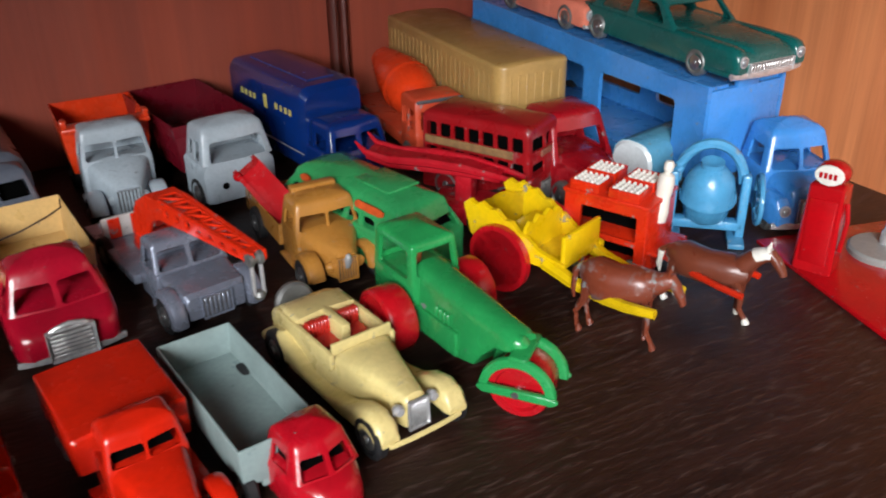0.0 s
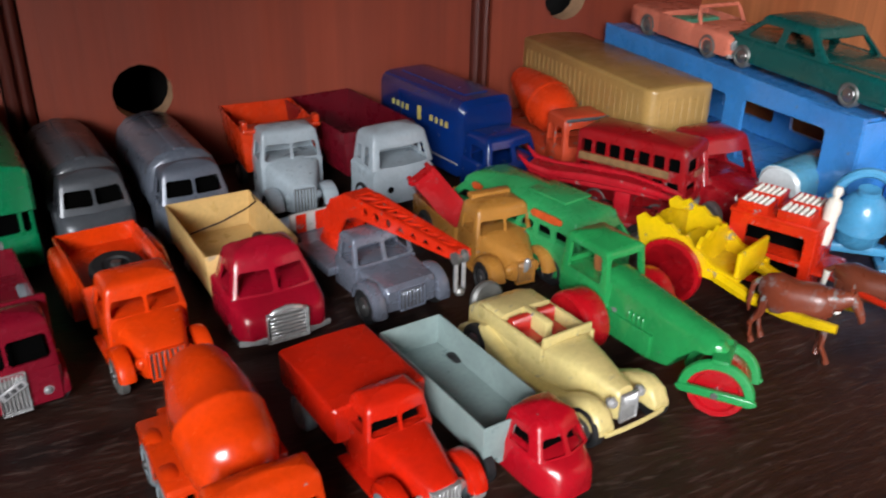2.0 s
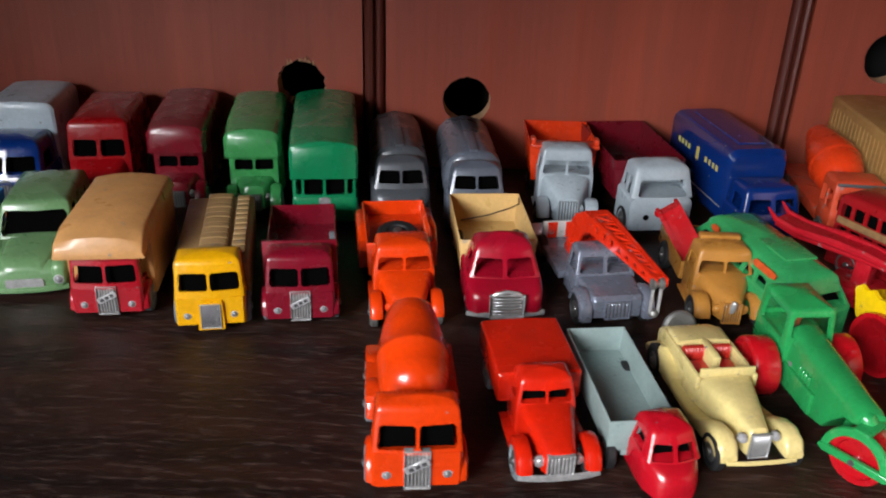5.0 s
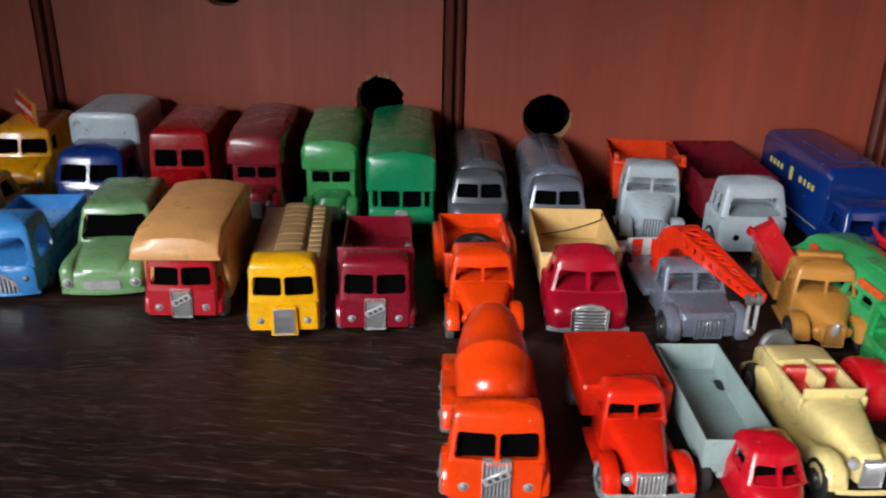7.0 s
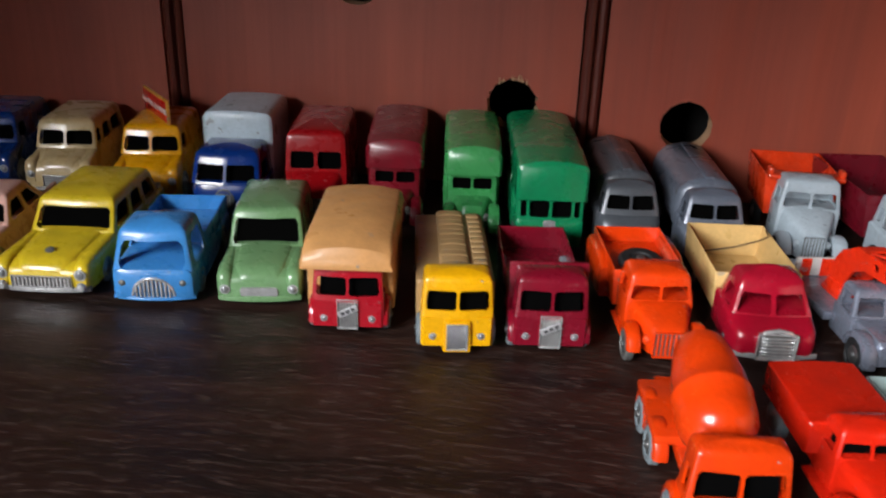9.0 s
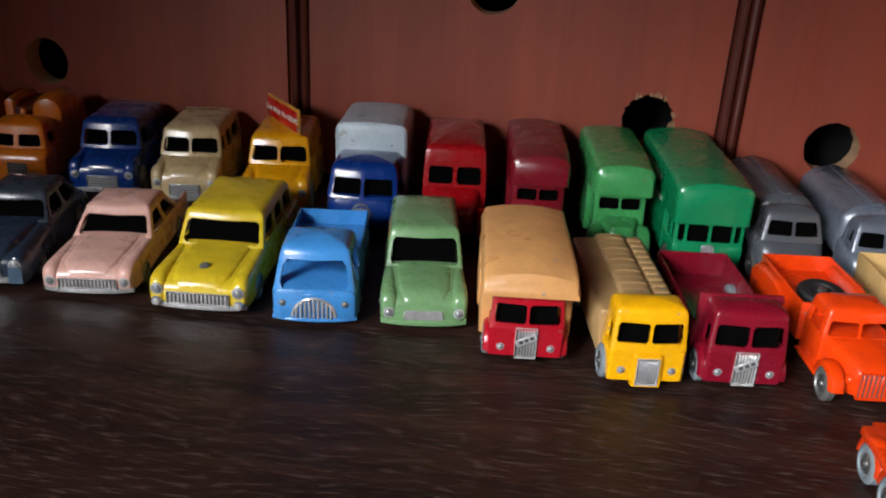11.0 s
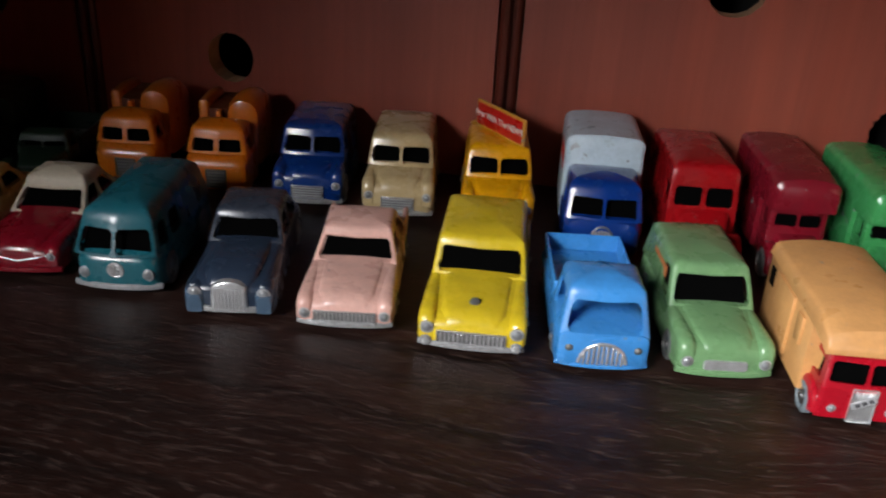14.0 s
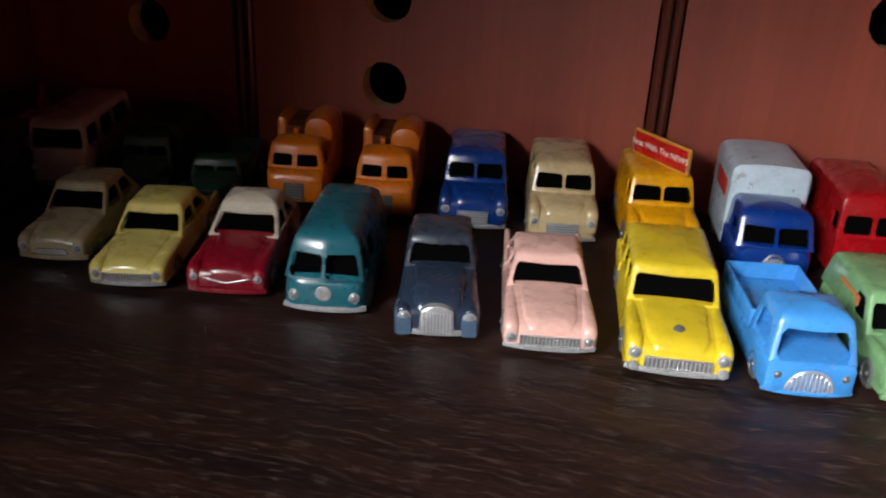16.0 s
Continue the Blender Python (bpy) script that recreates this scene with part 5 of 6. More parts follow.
def tanker(label, pos, GREY):
    e = thing("tanker_lorry", label, "toy lorry", *pos, group=back)
    part("cab_front", loft([(0, 7.6, 3.2, 9.6, 2.6), (1, 9.2, 2.8, 12, 3), (4, 10.2, 2.8, 14.4, 3), (13, 10.4, 3, 15, 1.4)], 2.6, 0.8), GREY, e)
    upper(e, (3, 13, 9.6), (5.4, 13, 8.2), 14, 23.4, GREY, ((0.07, 0.48, 0.26, 0.88), (0.52, 0.93, 0.26, 0.88)), (), ((0.25, 0.8, 0.1, 0.8),), "cab", True, rr=2.4, crown=0.8, bow=1.0)
    part("grille", bars(-2.8, 2.8, 4.2, 8.4, -0.1, 5, False, 0.5, 0.5), SILVER, e)
    lamps(e, 7, 0.8, 7.2, 1.0, SILVER)
    tank(e, 21, 13.6, 57, 6, 25.4, GREY)
    part("walkway", block(-1.6, 1.6, 15, 55, 25.0, 25.9, 0.3), GREY, e)
    wheels(e, 10.4, (7, 44), 4.4, 2.5, METALWHEEL)


tanker("dull grey metal toy tanker lorry", (-22.5, -63, 6), paint((84, 88, 94), 0.35, 0.36, 0.2))
tanker("blue-grey metal toy tanker lorry under a drilled hole", (3.5, -66, 5), paint((100, 107, 120), 0.35, 0.34, 0.2))

e = thing("dump_truck", "pale grey toy dump truck with orange tipper", "toy lorry", 35.5, -60, 0, group=back, size=0.93)
PG = paint((166, 178, 186), 0.25, 0.36)
DO = paint((222, 60, 20), 0.2, 0.28)
cab_bonnet(e, 24, 28, PG, nose=12, cabl=12, zh=14, zb=17.5, inside=False, hoodw=0.42, cabw=0.44, taper=0.75, bumpermat=None, fend=5, r=5, win=(0.1, 0.7), peak=1.2)
part("tipper", tray(-12, 12, 26, 56, 10, 25.5, 1.2, 1.6, None, 0.4, 0.8), DO, e, "orange tipper body")
part("canopy", block(-13.4, 13.4, 21, 28, 25, 26.6, 0.6), DO, e)
for s in (-1, 1):
    part("horn", block(s * 12.4 - 1, s * 12.4 + 1, 22, 26, 26, 29, 0.6), DO, e)
wheels(e, 12, (4.6, 42), 5, 3, RUBBER)

e = thing("tipper_truck", "pale grey toy truck with dark red tipper body", "toy lorry", 67, -64, 8, group=back, size=1.06)
part("cab_front", loft([(0, 9, 3, 12, 2.4), (1, 10.4, 2.8, 14, 2.4), (13, 11, 3, 14.6, 1)], 2.2, 0.8), PG, e)
upper(e, (1, 13, 10.4), (3, 13, 9), 14, 24.4, PG, ((0.1, 0.9, 0.06, 0.74),), ((0.3, 0.7, 0.3, 0.7),), ((0.2, 0.5, 0.1, 0.75), (0.62, 0.86, 0.2, 0.7)), "cab", False, rr=2.4, crown=0.8, bow=1.2)
MR = paint((104, 12, 28), 0.2, 0.3)
part("tipper", tray(-11, 11, 15, 57, 8, 22, 1.0, 1.4, None, 0.3, 0.6), MR, e, "dark red tipper body")
part("marker", lathe([(1, 0), (1, 0.4), (0, 0.5)], pose(-5, 0.2, 7.6, 90, 0, 0), 12), BLACK, e)
wheels(e, 11, (7, 42), 4.6, 2.6, RUBBER)

e = thing("sugar_lorry", "glossy dark blue toy box lorry with yellow marks", "toy lorry", 103, -70, 9, group=back)
DB = paint((6, 42, 108), 0.12, 0.2)
part("cab_front", loft([(0, 8.8, 3, 11, 2.2), (1, 10.2, 2.8, 12.6, 2.2), (15, 10.8, 3, 13, 1)], 2, 0.8), DB, e)
upper(e, (1, 15, 10.2), (3, 15, 9.2), 12.6, 21.5, DB, ((0.08, 0.46, 0.06, 0.76), (0.54, 0.92, 0.06, 0.76)), (), ((0.2, 0.7, 0.1, 0.75),), "cab", False, rr=2.2, crown=0.5, bow=1.0)
part("van_body", loft([(15, 10, 5, 28, 3), (17, 11.2, 4.6, 30, 3.4), (64, 11.2, 4.6, 30, 3.4), (66, 10.2, 5, 28, 3)], 3.2, 0.6, 0.4), DB, e)
part("roof_hump", loft([(22, 5, 29.6, 30.8), (60, 5, 29.6, 30.8)], 0.8, 0.1), DB, e)
GOLD = plain("yellow_transfer", (206, 190, 96), 0.5, 0, 0.3, 900)
for i, (yy, ww) in enumerate(((22, 1.6), (25, 1.3), (28, 1.3), (31, 1.6), (46, 1.6), (49, 1.4), (52, 1.4), (55, 1.6))):
    part("letter_bar", block(-11.42, -11.2, yy, yy + ww, 20.2, 22.2, 0.05, 1), GOLD, e)
part("crest", block(-11.42, -11.2, 38, 40.2, 18.8, 23.6, 0.1, 1), GOLD, e)
part("silver_line", block(-11.36, -11.2, 16, 64, 9.0, 9.5, 0.05, 1), CHROME, e)
wheels(e, 10.8, (7, 50), 4.5, 2.5, METALWHEEL)

OCR = paint((206, 108, 14), 0.2, 0.34)
ot = "two ochre toy hopper lorries"
e = thing("hopper_lorry", "ochre orange toy lorry with tall rounded hopper", "toy lorry", -291.5, -51, 10, group=ot)
part("cab_front", loft([(0, 8.4, 3.2, 11, 2.6), (1, 10, 2.8, 13.6, 2.8), (4, 10.8, 2.8, 15.4, 2.4), (15, 11, 3, 16.4, 1.4)], 2.4, 0.8), OCR, e)
upper(e, (2.6, 15, 10.4), (4.4, 15, 9.2), 15.4, 25.0, OCR, ((0.08, 0.46, 0.12, 0.74), (0.54, 0.92, 0.12, 0.74)), (), ((0.25, 0.75, 0.1, 0.7),), "cab", True, rr=2.8, crown=0.9, bow=1.2)
part("grille", bars(-3, 3, 4.4, 10, -0.1, 5, False, 0.5, 0.5), METALWHEEL, e)
lobe = loft([(18, 1.4, 7, 28.0, 1.2), (18.6, 1.8, 6.4, 29.2, 1.4), (28, 1.9, 6, 29.8, 1.4), (38, 1.8, 6, 29, 1.4), (43, 1.4, 7, 25, 1.2)], 1.4, 0.6)
bmesh.ops.translate(lobe, verts=lobe.verts[:], vec=(-8.4, 0, 0))
part("hopper_side", lobe, OCR, e, "narrow upright side of the hopper")
lobe = loft([(17.4, 4.2, 7, 27.4, 4.0), (18.2, 5.2, 6.4, 29.6, 5.0), (21, 5.8, 6, 30.6, 5.6), (29, 6.0, 6, 31.0, 5.8), (37, 5.8, 6, 30.0, 5.6), (42, 5.0, 6.4, 27, 4.8), (44, 3.6, 7, 23, 3.4)], 5.4, 0.6)
bmesh.ops.translate(lobe, verts=lobe.verts[:], vec=(5.4, 0, 0))
part("hopper_side", lobe, OCR, e, "large rounded side of the hopper")
inner = loft([(18.6, 4.0, 8, 26.4), (24, 4.4, 8, 27.0), (40, 4.4, 8, 26.6), (43, 3.6, 8, 22)], 1, 0.4)
bmesh.ops.translate(inner, verts=inner.verts[:], vec=(-3.4, 0, 0))
part("hopper_inside", inner, paint((92, 40, 12), 0.3, 0.5), e, "dark brown middle of the hopper")
part("ladder_rib", block(-3.4, -1.6, 15.5, 18.5, 15, 26.4, 0.4), OCR, e)
wheels(e, 9.9, (7, 40), 4.4, 2.5, METALWHEEL)
copy_thing(e, pose(-0.3255, -0.051, 0, 0, 0, 10))

# ---- dim left end ----
DG = paint((26, 50, 36), 0.2, 0.4)
e = thing("army_truck", "dark green toy army truck", "toy lorry", -378, -70, 14)
cab_bonnet(e, 22, 23, DG, nose=13, cabl=11, zh=12, zb=15, bumpermat=None)
part("canvas_body", loft([(25, 10.6, 6, 24, 3), (56, 10.6, 6, 24, 3)], 3, 0.4, 1), DG, e)
wheels(e, 11, (4.6, 42), 4.6, 2.6, RUBBER)
e = thing("army_car", "dark green low toy army truck with open back", "toy car", -352, -66, 14)
cab_bonnet(e, 22, 17, DG, nose=12, cabl=9, zh=10.5, zb=11.5, bumpermat=None)
part("load_bed", tray(-10, 10, 22, 52, 5, 13, 1), DG, e)
wheels(e, 11, (4.6, 40), 4.6, 2.6, RUBBER)
saloon("caravan_bus", "lilac-grey toy bus with wide windows", (-414, -64, 14), 23, 54, 27, paint((196, 172, 180), 0.25, 0.34), belt=0.58, deck=0.58, ws=(0.03, 0.06), rw=(0.95, 0.98), nose="flat", split=False, grille="", lampr=1.2, category="toy bus", rr=2.6, tuck=0.86, bumpermat=None, sides=((0.05, 0.25, 0.14, 0.8), (0.32, 0.55, 0.14, 0.8), (0.62, 0.9, 0.14, 0.8)))
e = thing("bulldozer", "orange toy bulldozer in shadow", "toy digger", -441, -52, 14)
part("track_body", block(-9, 9, 2, 34, 0, 10, 2), RUBBER, e)
part("bonnet", block(-5, 5, 2, 24, 9, 19, 1), OCR, e)
part("blade", block(-12, 12, -4, -1, 2, 14, 0.6), OCR, e)
part("canopy_post", tube([(0, 28, 9), (0, 28, 28)], 0.9), OCR, e)
part("driver_figure", lathe([(2, 0), (2.4, 4), (1, 7), (1.5, 9), (0, 11)], pose(0, 27, 18), 12), OCR, e, "small plain moulded shape")
e = thing("dark_van", "dark blue toy van in deep shade", "toy van", -424, -112, 14)
box_body(e, 23, 3, 54, 3, 24, paint((18, 26, 48), 0.2, 0.35), 3, 1)
part("cab", loft([(0, 9, 3, 14, 3), (3.2, 11, 3, 23, 3)], 3, 0.6), paint((18, 26, 48), 0.2, 0.35), e)
wheels(e, 11.4, (9, 42), 4.4, 2.5, RUBBER)

# ---- right-hand corner ----
e = thing("mixer_lorry", "faded orange toy cement lorry with large drum", "toy lorry", 132, -68, -4)
FO = paint((206, 74, 44), 0.55, 0.36)
part("cab_front", block(-9, 9, 0, 13, 3.4, 13.5, 1.2), FO, e)
upper(e, (0.4, 13, 8.8), (1.4, 13, 8.4), 13, 24, FO, ((0.1, 0.46, 0.1, 0.74), (0.54, 0.9, 0.1, 0.74)), ((0.2, 0.8, 0.2, 0.7),), ((0.12, 0.5, 0.1, 0.75), (0.6, 0.9, 0.1, 0.75)), "cab", False, rr=1.6, crown=0.4, bow=0.8)
part("worn_edge", tube([(-8, 0.8, 23.0), (0, -0.1, 23.3), (8, 0.8, 23.0)], 0.6, 6), plain("bare_metal", (120, 125, 130), 0.5, 0.6, 0.4, 600), e, "bare grey metal where paint is worn")
part("deck", block(-8.4, 8.4, 13, 62, 4.6, 9, 0.8), FO, e)
d = part("drum", lathe([(0, 0), (4, 0.4), (7, 3), (9.6, 8), (10.4, 13), (10.5, 17), (10.2, 22), (8.6, 30), (6.6, 38), (5.6, 42), (0, 43)], pose(1, 16, 17.2, -79, 0, 0) @ Matrix.Scale(0.86, 4), 36), DO, e, "smooth orange drum")
part("drum_band", lathe([(10.5, 14.6), (10.8, 15.2), (10.8, 16.8), (10.5, 17.4)], pose(1, 16, 17.2, -79, 0, 0) @ Matrix.Scale(0.86, 4), 36), DO, d)
wheels(e, 9.4, (7, 36, 48), 4.4, 2.4, METALWHEEL)

e = thing("removal_trailer", "tan toy articulated van with red tractor unit", "toy lorry", 157, -84, -2)
BX = paint((184, 146, 84), 0.1, 0.42)
part("trailer_body", loft([(0, 9.8, 7, 34.6, 1.0, 1, 1.0), (0.7, 11.8, 6.4, 35, 1.0, 1, 1.0), (2.4, 13.0, 6.2, 35.2, 1.0, 1, 1.0), (4.5, 13.3, 6.2, 35.2, 1.0, 1, 1.0), (83, 13.3, 6.2, 35.6, 1.0, 1, 1.0), (84, 12.6, 6.6, 35.2, 1.0, 1, 1.0)], 1.0, 0.5), BX, e, "tan ribbed box trailer")
for i in range(7):
    part("rib", block(-9 + i * 3 - 0.4, -9 + i * 3 + 0.4, -0.12, 0.5, 9, 32, 0.1, 1), BX, e)
for i in range(24):
    part("rib", block(-13.38, -13.1, 6 + i * 3.2, 6.8 + i * 3.2, 9, 32, 0.1, 1), BX, e)
CR = paint((150, 14, 26), 0.35, 0.28)
part("tractor_base", block(-11, 11, -30, -6, 3.4, 13, 1.5), CR, e)
upper(e, (-27, -8, 10.6), (-22, -8, 8.8), 12.6, 26.4, CR, ((0.08, 0.92, 0.1, 0.75),), ((0.2, 0.8, 0.2, 0.7),), ((0.25, 0.75, 0.1, 0.75),), "tractor_cab", False, rr=2.2, crown=0.7, bow=1.0)
part("tractor_bonnet", loft([(-38, 5, 4, 11, 2), (-36, 7, 3.6, 13, 2.4), (-25, 9, 3.6, 14.4, 2.4)], 2.2, 0.6, 0.6), CR, e)
wheels(e, 11, (-31, -13, 66), 4.6, 2.6, METALWHEEL)
part("coupling", block(-5, 5, -8, 20, 4.4, 7.2, 0.5), CR, e)

e = thing("car_transporter", "sky blue toy car transporter trailer with open sides", "toy trailer", 193, -135, 0)
TB = paint((62, 138, 212), 0.2, 0.3)
side = [(0, 9), (10, 9), (14, 6), (120, 6), (124, 12), (124, 41), (0, 36.6)]
pl = plate(side, [opening(12, 46, 10, 30.5), opening(54, 84, 10, 30.5), opening(92, 116, 10, 30)], 1.4)
bmesh.ops.translate(pl, verts=pl.verts[:], vec=(-15, 0, 0))
part("near_side", pl, TB, e)
pl = plate(side, [opening(12, 24, 15, 30.5), opening(29, 50, 15, 30.5), opening(58, 84, 15, 30.5)], 1.4)
bmesh.ops.translate(pl, verts=pl.verts[:], vec=(13.6, 0, 0))
part("far_side", pl, TB, e)
part("front_panel", block(-13.6, 13.6, 0, 1.4, 9, 35.4, 0.3), TB, e)
part("lower_deck", block(-13.6, 13.6, 12, 123, 8, 9.4, 0.3), TB, e)
bm = bmesh.new()
for x0, x1 in ((-13.6, -6), (6, 13.6)):
    merge(bm, frustum(1.4, 123.6, 1, 1.4, 123.6, 1, 0, 1), Matrix.Translation(((x0 + x1) / 2, 0, 0)) @ Matrix.Diagonal(((x1 - x0) / 2, 1, 1, 1)))
merge(bm, frustum(1.4, 123.6, 6.2, 1.4, 123.6, 6.2, -0.8, 0.2))
bm.transform(pose(0, 0, 35.2, 2.0, 0, 0))
part("upper_deck", bm, TB, e, "blue sloping car deck")
for s in (-1, 1):
    part("deck_lip", block(s * 14.3 - 0.7, s * 14.3 + 0.7, 0.2, 20, 36.4, 37.0, 0.2), TB, e)
part("notch", block(-4, 4, -0.2, 1.6, 35.2, 37.4, 0.3), TB, e)
wheels(e, 13.4, (96, 108), 5.5, 3, RUBBER)

TEAL = paint((10, 84, 80), 0.25, 0.28)
saloon("saloon_car", "dark teal toy saloon car on the transporter's deck", (196, -139, 0), 25, 69, 17.5, TEAL, grille="wide", lampz=0.75, z=36.4, tilt=2.0, size=1.08, hood=0.52, belt=0.56, ws=(0.34, 0.44), rw=(0.74, 0.86), tuck=0.82, inside=False, wing=0.9)
e = thing("convertible_car", "salmon pink open toy car on the transporter's deck", "toy car", 193, -76, 0, z=38.3, tilt=2.0)
SAL = paint((224, 126, 102), 0.2, 0.3)
part("body", loft([(0, 10.4, 3.6, 7.4, 1.6), (1, 11.4, 2.8, 8.6, 2), (3, 11.9, 2.4, 9.4), (19, 12, 2.2, 10), (19.6, 12, 2.2, 10)], 1.8, 0.7, 0.4), SAL, e)
part("tub", tray(-12, 12, 19.4, 38, 2.2, 10, 1.6, 0, 5.5, 0.4), SAL, e)
part("tail", loft([(37.8, 12, 2.2, 10), (50, 11.8, 2.4, 9.8), (55, 11.2, 3, 9.4), (56, 10.4, 3.8, 8)], 1.8, 0.7, 0.3), SAL, e)
part("seat", block(-9, 9, 28, 36, 4, 9.2, 1), paint((70, 150, 120), 0.2), e, "green bench seat")
part("windscreen_frame", tube([(-10, 17.5, 9.4), (-9.4, 20, 14), (-8.4, 20.8, 15.4), (8.4, 20.8, 15.4), (9.4, 20, 14), (10, 17.5, 9.4)], 0.75, 8), SAL, e)
lamps(e, 9.6, -0.1, 6.6, 1.5)
part("grille", bars(-7, 7, 3.6, 5.6, -0.2, 11, True, 0.5, 0.5), CHROME, e)
bumper(11.6, -0.4, 2.2, 3.6, CHROME, e, 1.4, 1.2)
wheels(e, 12.2, (11, 44), 4.2, 2.6, METALWHEEL)

e = thing("tractor_unit", "sky blue toy transporter cab with silver grille", "toy lorry", 194, -162, -20)
part("bonnet", loft([(0, 5.6, 3.6, 11.6, 2.2), (1.2, 6.8, 3.2, 13.4, 2.6), (10, 9.4, 3.2, 15.4, 3)], 2.6, 0.6, 0.6), TB, e)
for s in (-1, 1):
    w = loft([(-0.4, 1.8, 3.4, 8, 1.5), (1.4, 2.8, 3.2, 10.8, 2.2), (6, 3.2, 3.2, 12, 2.4), (13, 2.6, 3.2, 10, 2)], 2.2, 0.4)
    bmesh.ops.translate(w, verts=w.verts[:], vec=(s * 7.8, 0, 0))
    part("front_wing", w, TB, e)
part("cab_base", block(-10.2, 10.2, 9, 24, 3.6, 15.8, 1), TB, e)
upper(e, (9.4, 24, 9.9), (12, 23.4, 8.2), 15.2, 27, TB, ((0.07, 0.47, 0.08, 0.72), (0.53, 0.93, 0.08, 0.72)), ((0.25, 0.75, 0.2, 0.65),), ((0.2, 0.75, 0.1, 0.7),), "cab", False, rr=3.0, crown=1.0, bow=1.4)
part("grille", bars(-3.8, 3.8, 4, 10.4, -0.5, 7, True, 0.7, 0.7), CHROME, e, "silver grille")
lamps(e, 7.8, -0.3, 7.6, 1.3)
bumper(10.8, -0.9, 2.2, 4.2, CHROME, e, 1.6, 1.1)
part("fifth_wheel", block(-6, 6, 23, 34, 4.4, 7.4, 0.6), TB, e)
wheels(e, 10.6, (6, 29), 4.4, 2.6, METALWHEEL)

e = thing("double_decker_bus", "red toy double-decker bus with worn tan labels", "toy bus", 142.5, -111, 27)
BR = paint((150, 15, 22), 0.6, 0.34)
part("body", loft([(0, 8.2, 2.6, 12, 1.2), (0.8, 8.9, 2.4, 12, 1.2), (37, 9, 2.4, 12, 1)], 0.5, 0.6), BR, e)
lw = tuple((0.05 + 0.135 * i, 0.15 + 0.135 * i, 0.08, 0.36) for i in range(7))
uw = tuple((0.05 + 0.135 * i, 0.15 + 0.135 * i, 0.6, 0.9) for i in range(7))
upper(e, (0.6, 37, 8.9), (1.4, 37, 8.6), 11.0, 26.6, BR, ((0.1, 0.46, 0.08, 0.34), (0.1, 0.46, 0.6, 0.88), (0.54, 0.9, 0.6, 0.88)), (), (*lw, *uw), "upper_body", True, rr=1.8, crown=0.8, bow=0.6, cuts=(0.02, 0.025, 0.008))
part("side_label", block(-9.15, -8.7, 6, 36, 16.8, 19.2, 0.1, 1), plain("tan_label", (140, 104, 66), 0.6, 0, 0.5, 500), e, "worn tan advertisement strip")
part("front_label", block(-3, 3, -0.15, 0.4, 17.2, 19, 0.1, 1), plain("tan_mark", (150, 90, 70), 0.6, 0, 0.5, 500), e)
part("radiator", bars(-2.2, 2.2, 3.4, 9, -0.2, 5, True, 0.4, 0.4), METALWHEEL, e)
wheels(e, 9, (8, 29), 4.4, 2.4, METALWHEEL)

e = thing("red_loader", "red toy loader with long curved twin arms", "toy digger", 126, -117, 41)
LR = paint((172, 18, 32), 0.35, 0.3)
part("base", block(-7, 7, 2, 22, 2, 8, 1.2), LR, e)
part("mast", block(-3, 3, 10, 15, 7, 17, 0.8), LR, e)
for s in (-1, 1):
    part("arm", tube([(s * 4.2, 44, 22.5), (s * 4, 41, 19.6), (s * 4, 34, 18.2), (s * 3.8, 22, 18.6), (s * 3.4, 12, 18.0), (s * 2.8, 2, 16.4), (s * 2.4, -4, 15)], [0.3, 0.9, 1.2, 1.4, 1.3, 1.0, 0.7], 8), LR, e)
part("trough", loft([(2, 3, 14.6, 16.6), (12, 4, 15.6, 18.4), (34, 4.4, 15.8, 18.6), (41, 4, 17.4, 19.4)], 1, 0.5, 0.4), LR, e)
part("scoop", frustum(-8, 2, 7, -6, 2, 7, 3, 11), LR, e)
wheels(e, 8, (6, 19), 4, 2.4, RUBBER)

e = thing("barrel_trailer", "pale blue toy barrel trailer with white end", "toy trailer", 166, -120, -78, size=1.1)
PB = paint((92, 160, 188), 0.35, 0.32)
part("barrel", loft([(0.8, 6.6, 3, 17.4, 5), (24, 6.6, 3, 17.4, 5)], 5.5, 1), PB, e)
part("end_cover", loft([(0, 5.8, 3.6, 16.6, 5), (0.9, 6.5, 3.1, 17.3, 5)], 5.5, 1), paint((206, 214, 216), 0.3), e, "white worn end")
wheels(e, 6.8, (6, 18), 3, 2, METALWHEEL)

e = thing("concrete_mixer", "sky blue toy concrete mixer on an upright frame", "toy mixer", 165.0, -152.5, -42)
CM = paint((76, 152, 196), 0.3, 0.3)
dr = part("drum", lathe([(0, 0), (4.8, 0.3), (5.9, 1.5), (6.2, 4.6), (6.5, 5.4), (7.2, 5.7), (7.2, 6.6), (6.9, 7.0), (6.9, 9.4), (6.0, 12.6), (4.2, 15), (3.0, 15.8), (3.0, 17.4), (2.4, 17.4), (0, 16)], pose(0, 7, 5.6, 10, 0, 0), 32), CM, e, "blue drum with toothed ring")
for i in range(26):
    a = math.tau * i / 26
    part("tooth", tube([(7.2 * math.cos(a), 7 + 7.2 * math.sin(a) * 0.98, 11.0 + 1.3 * math.sin(a)), (7.2 * math.cos(a + 0.08), 7 + 7.2 * math.sin(a + 0.08) * 0.98, 12.4 + 1.3 * math.sin(a))], 0.35, 4), CM, dr)
part("hoop", tube([(8.6 * math.cos(math.pi * i / 16), 7, 16 + 10.5 * math.sin(math.pi * i / 16)) for i in range(17)], 1.4, 8), CM, e)
for s in (-1, 1):
    part("upright", block(s * 9.2 - 1.2, s * 9.2 + 1.2, 4, 8.6, 0.5, 19, 0.6), CM, e)
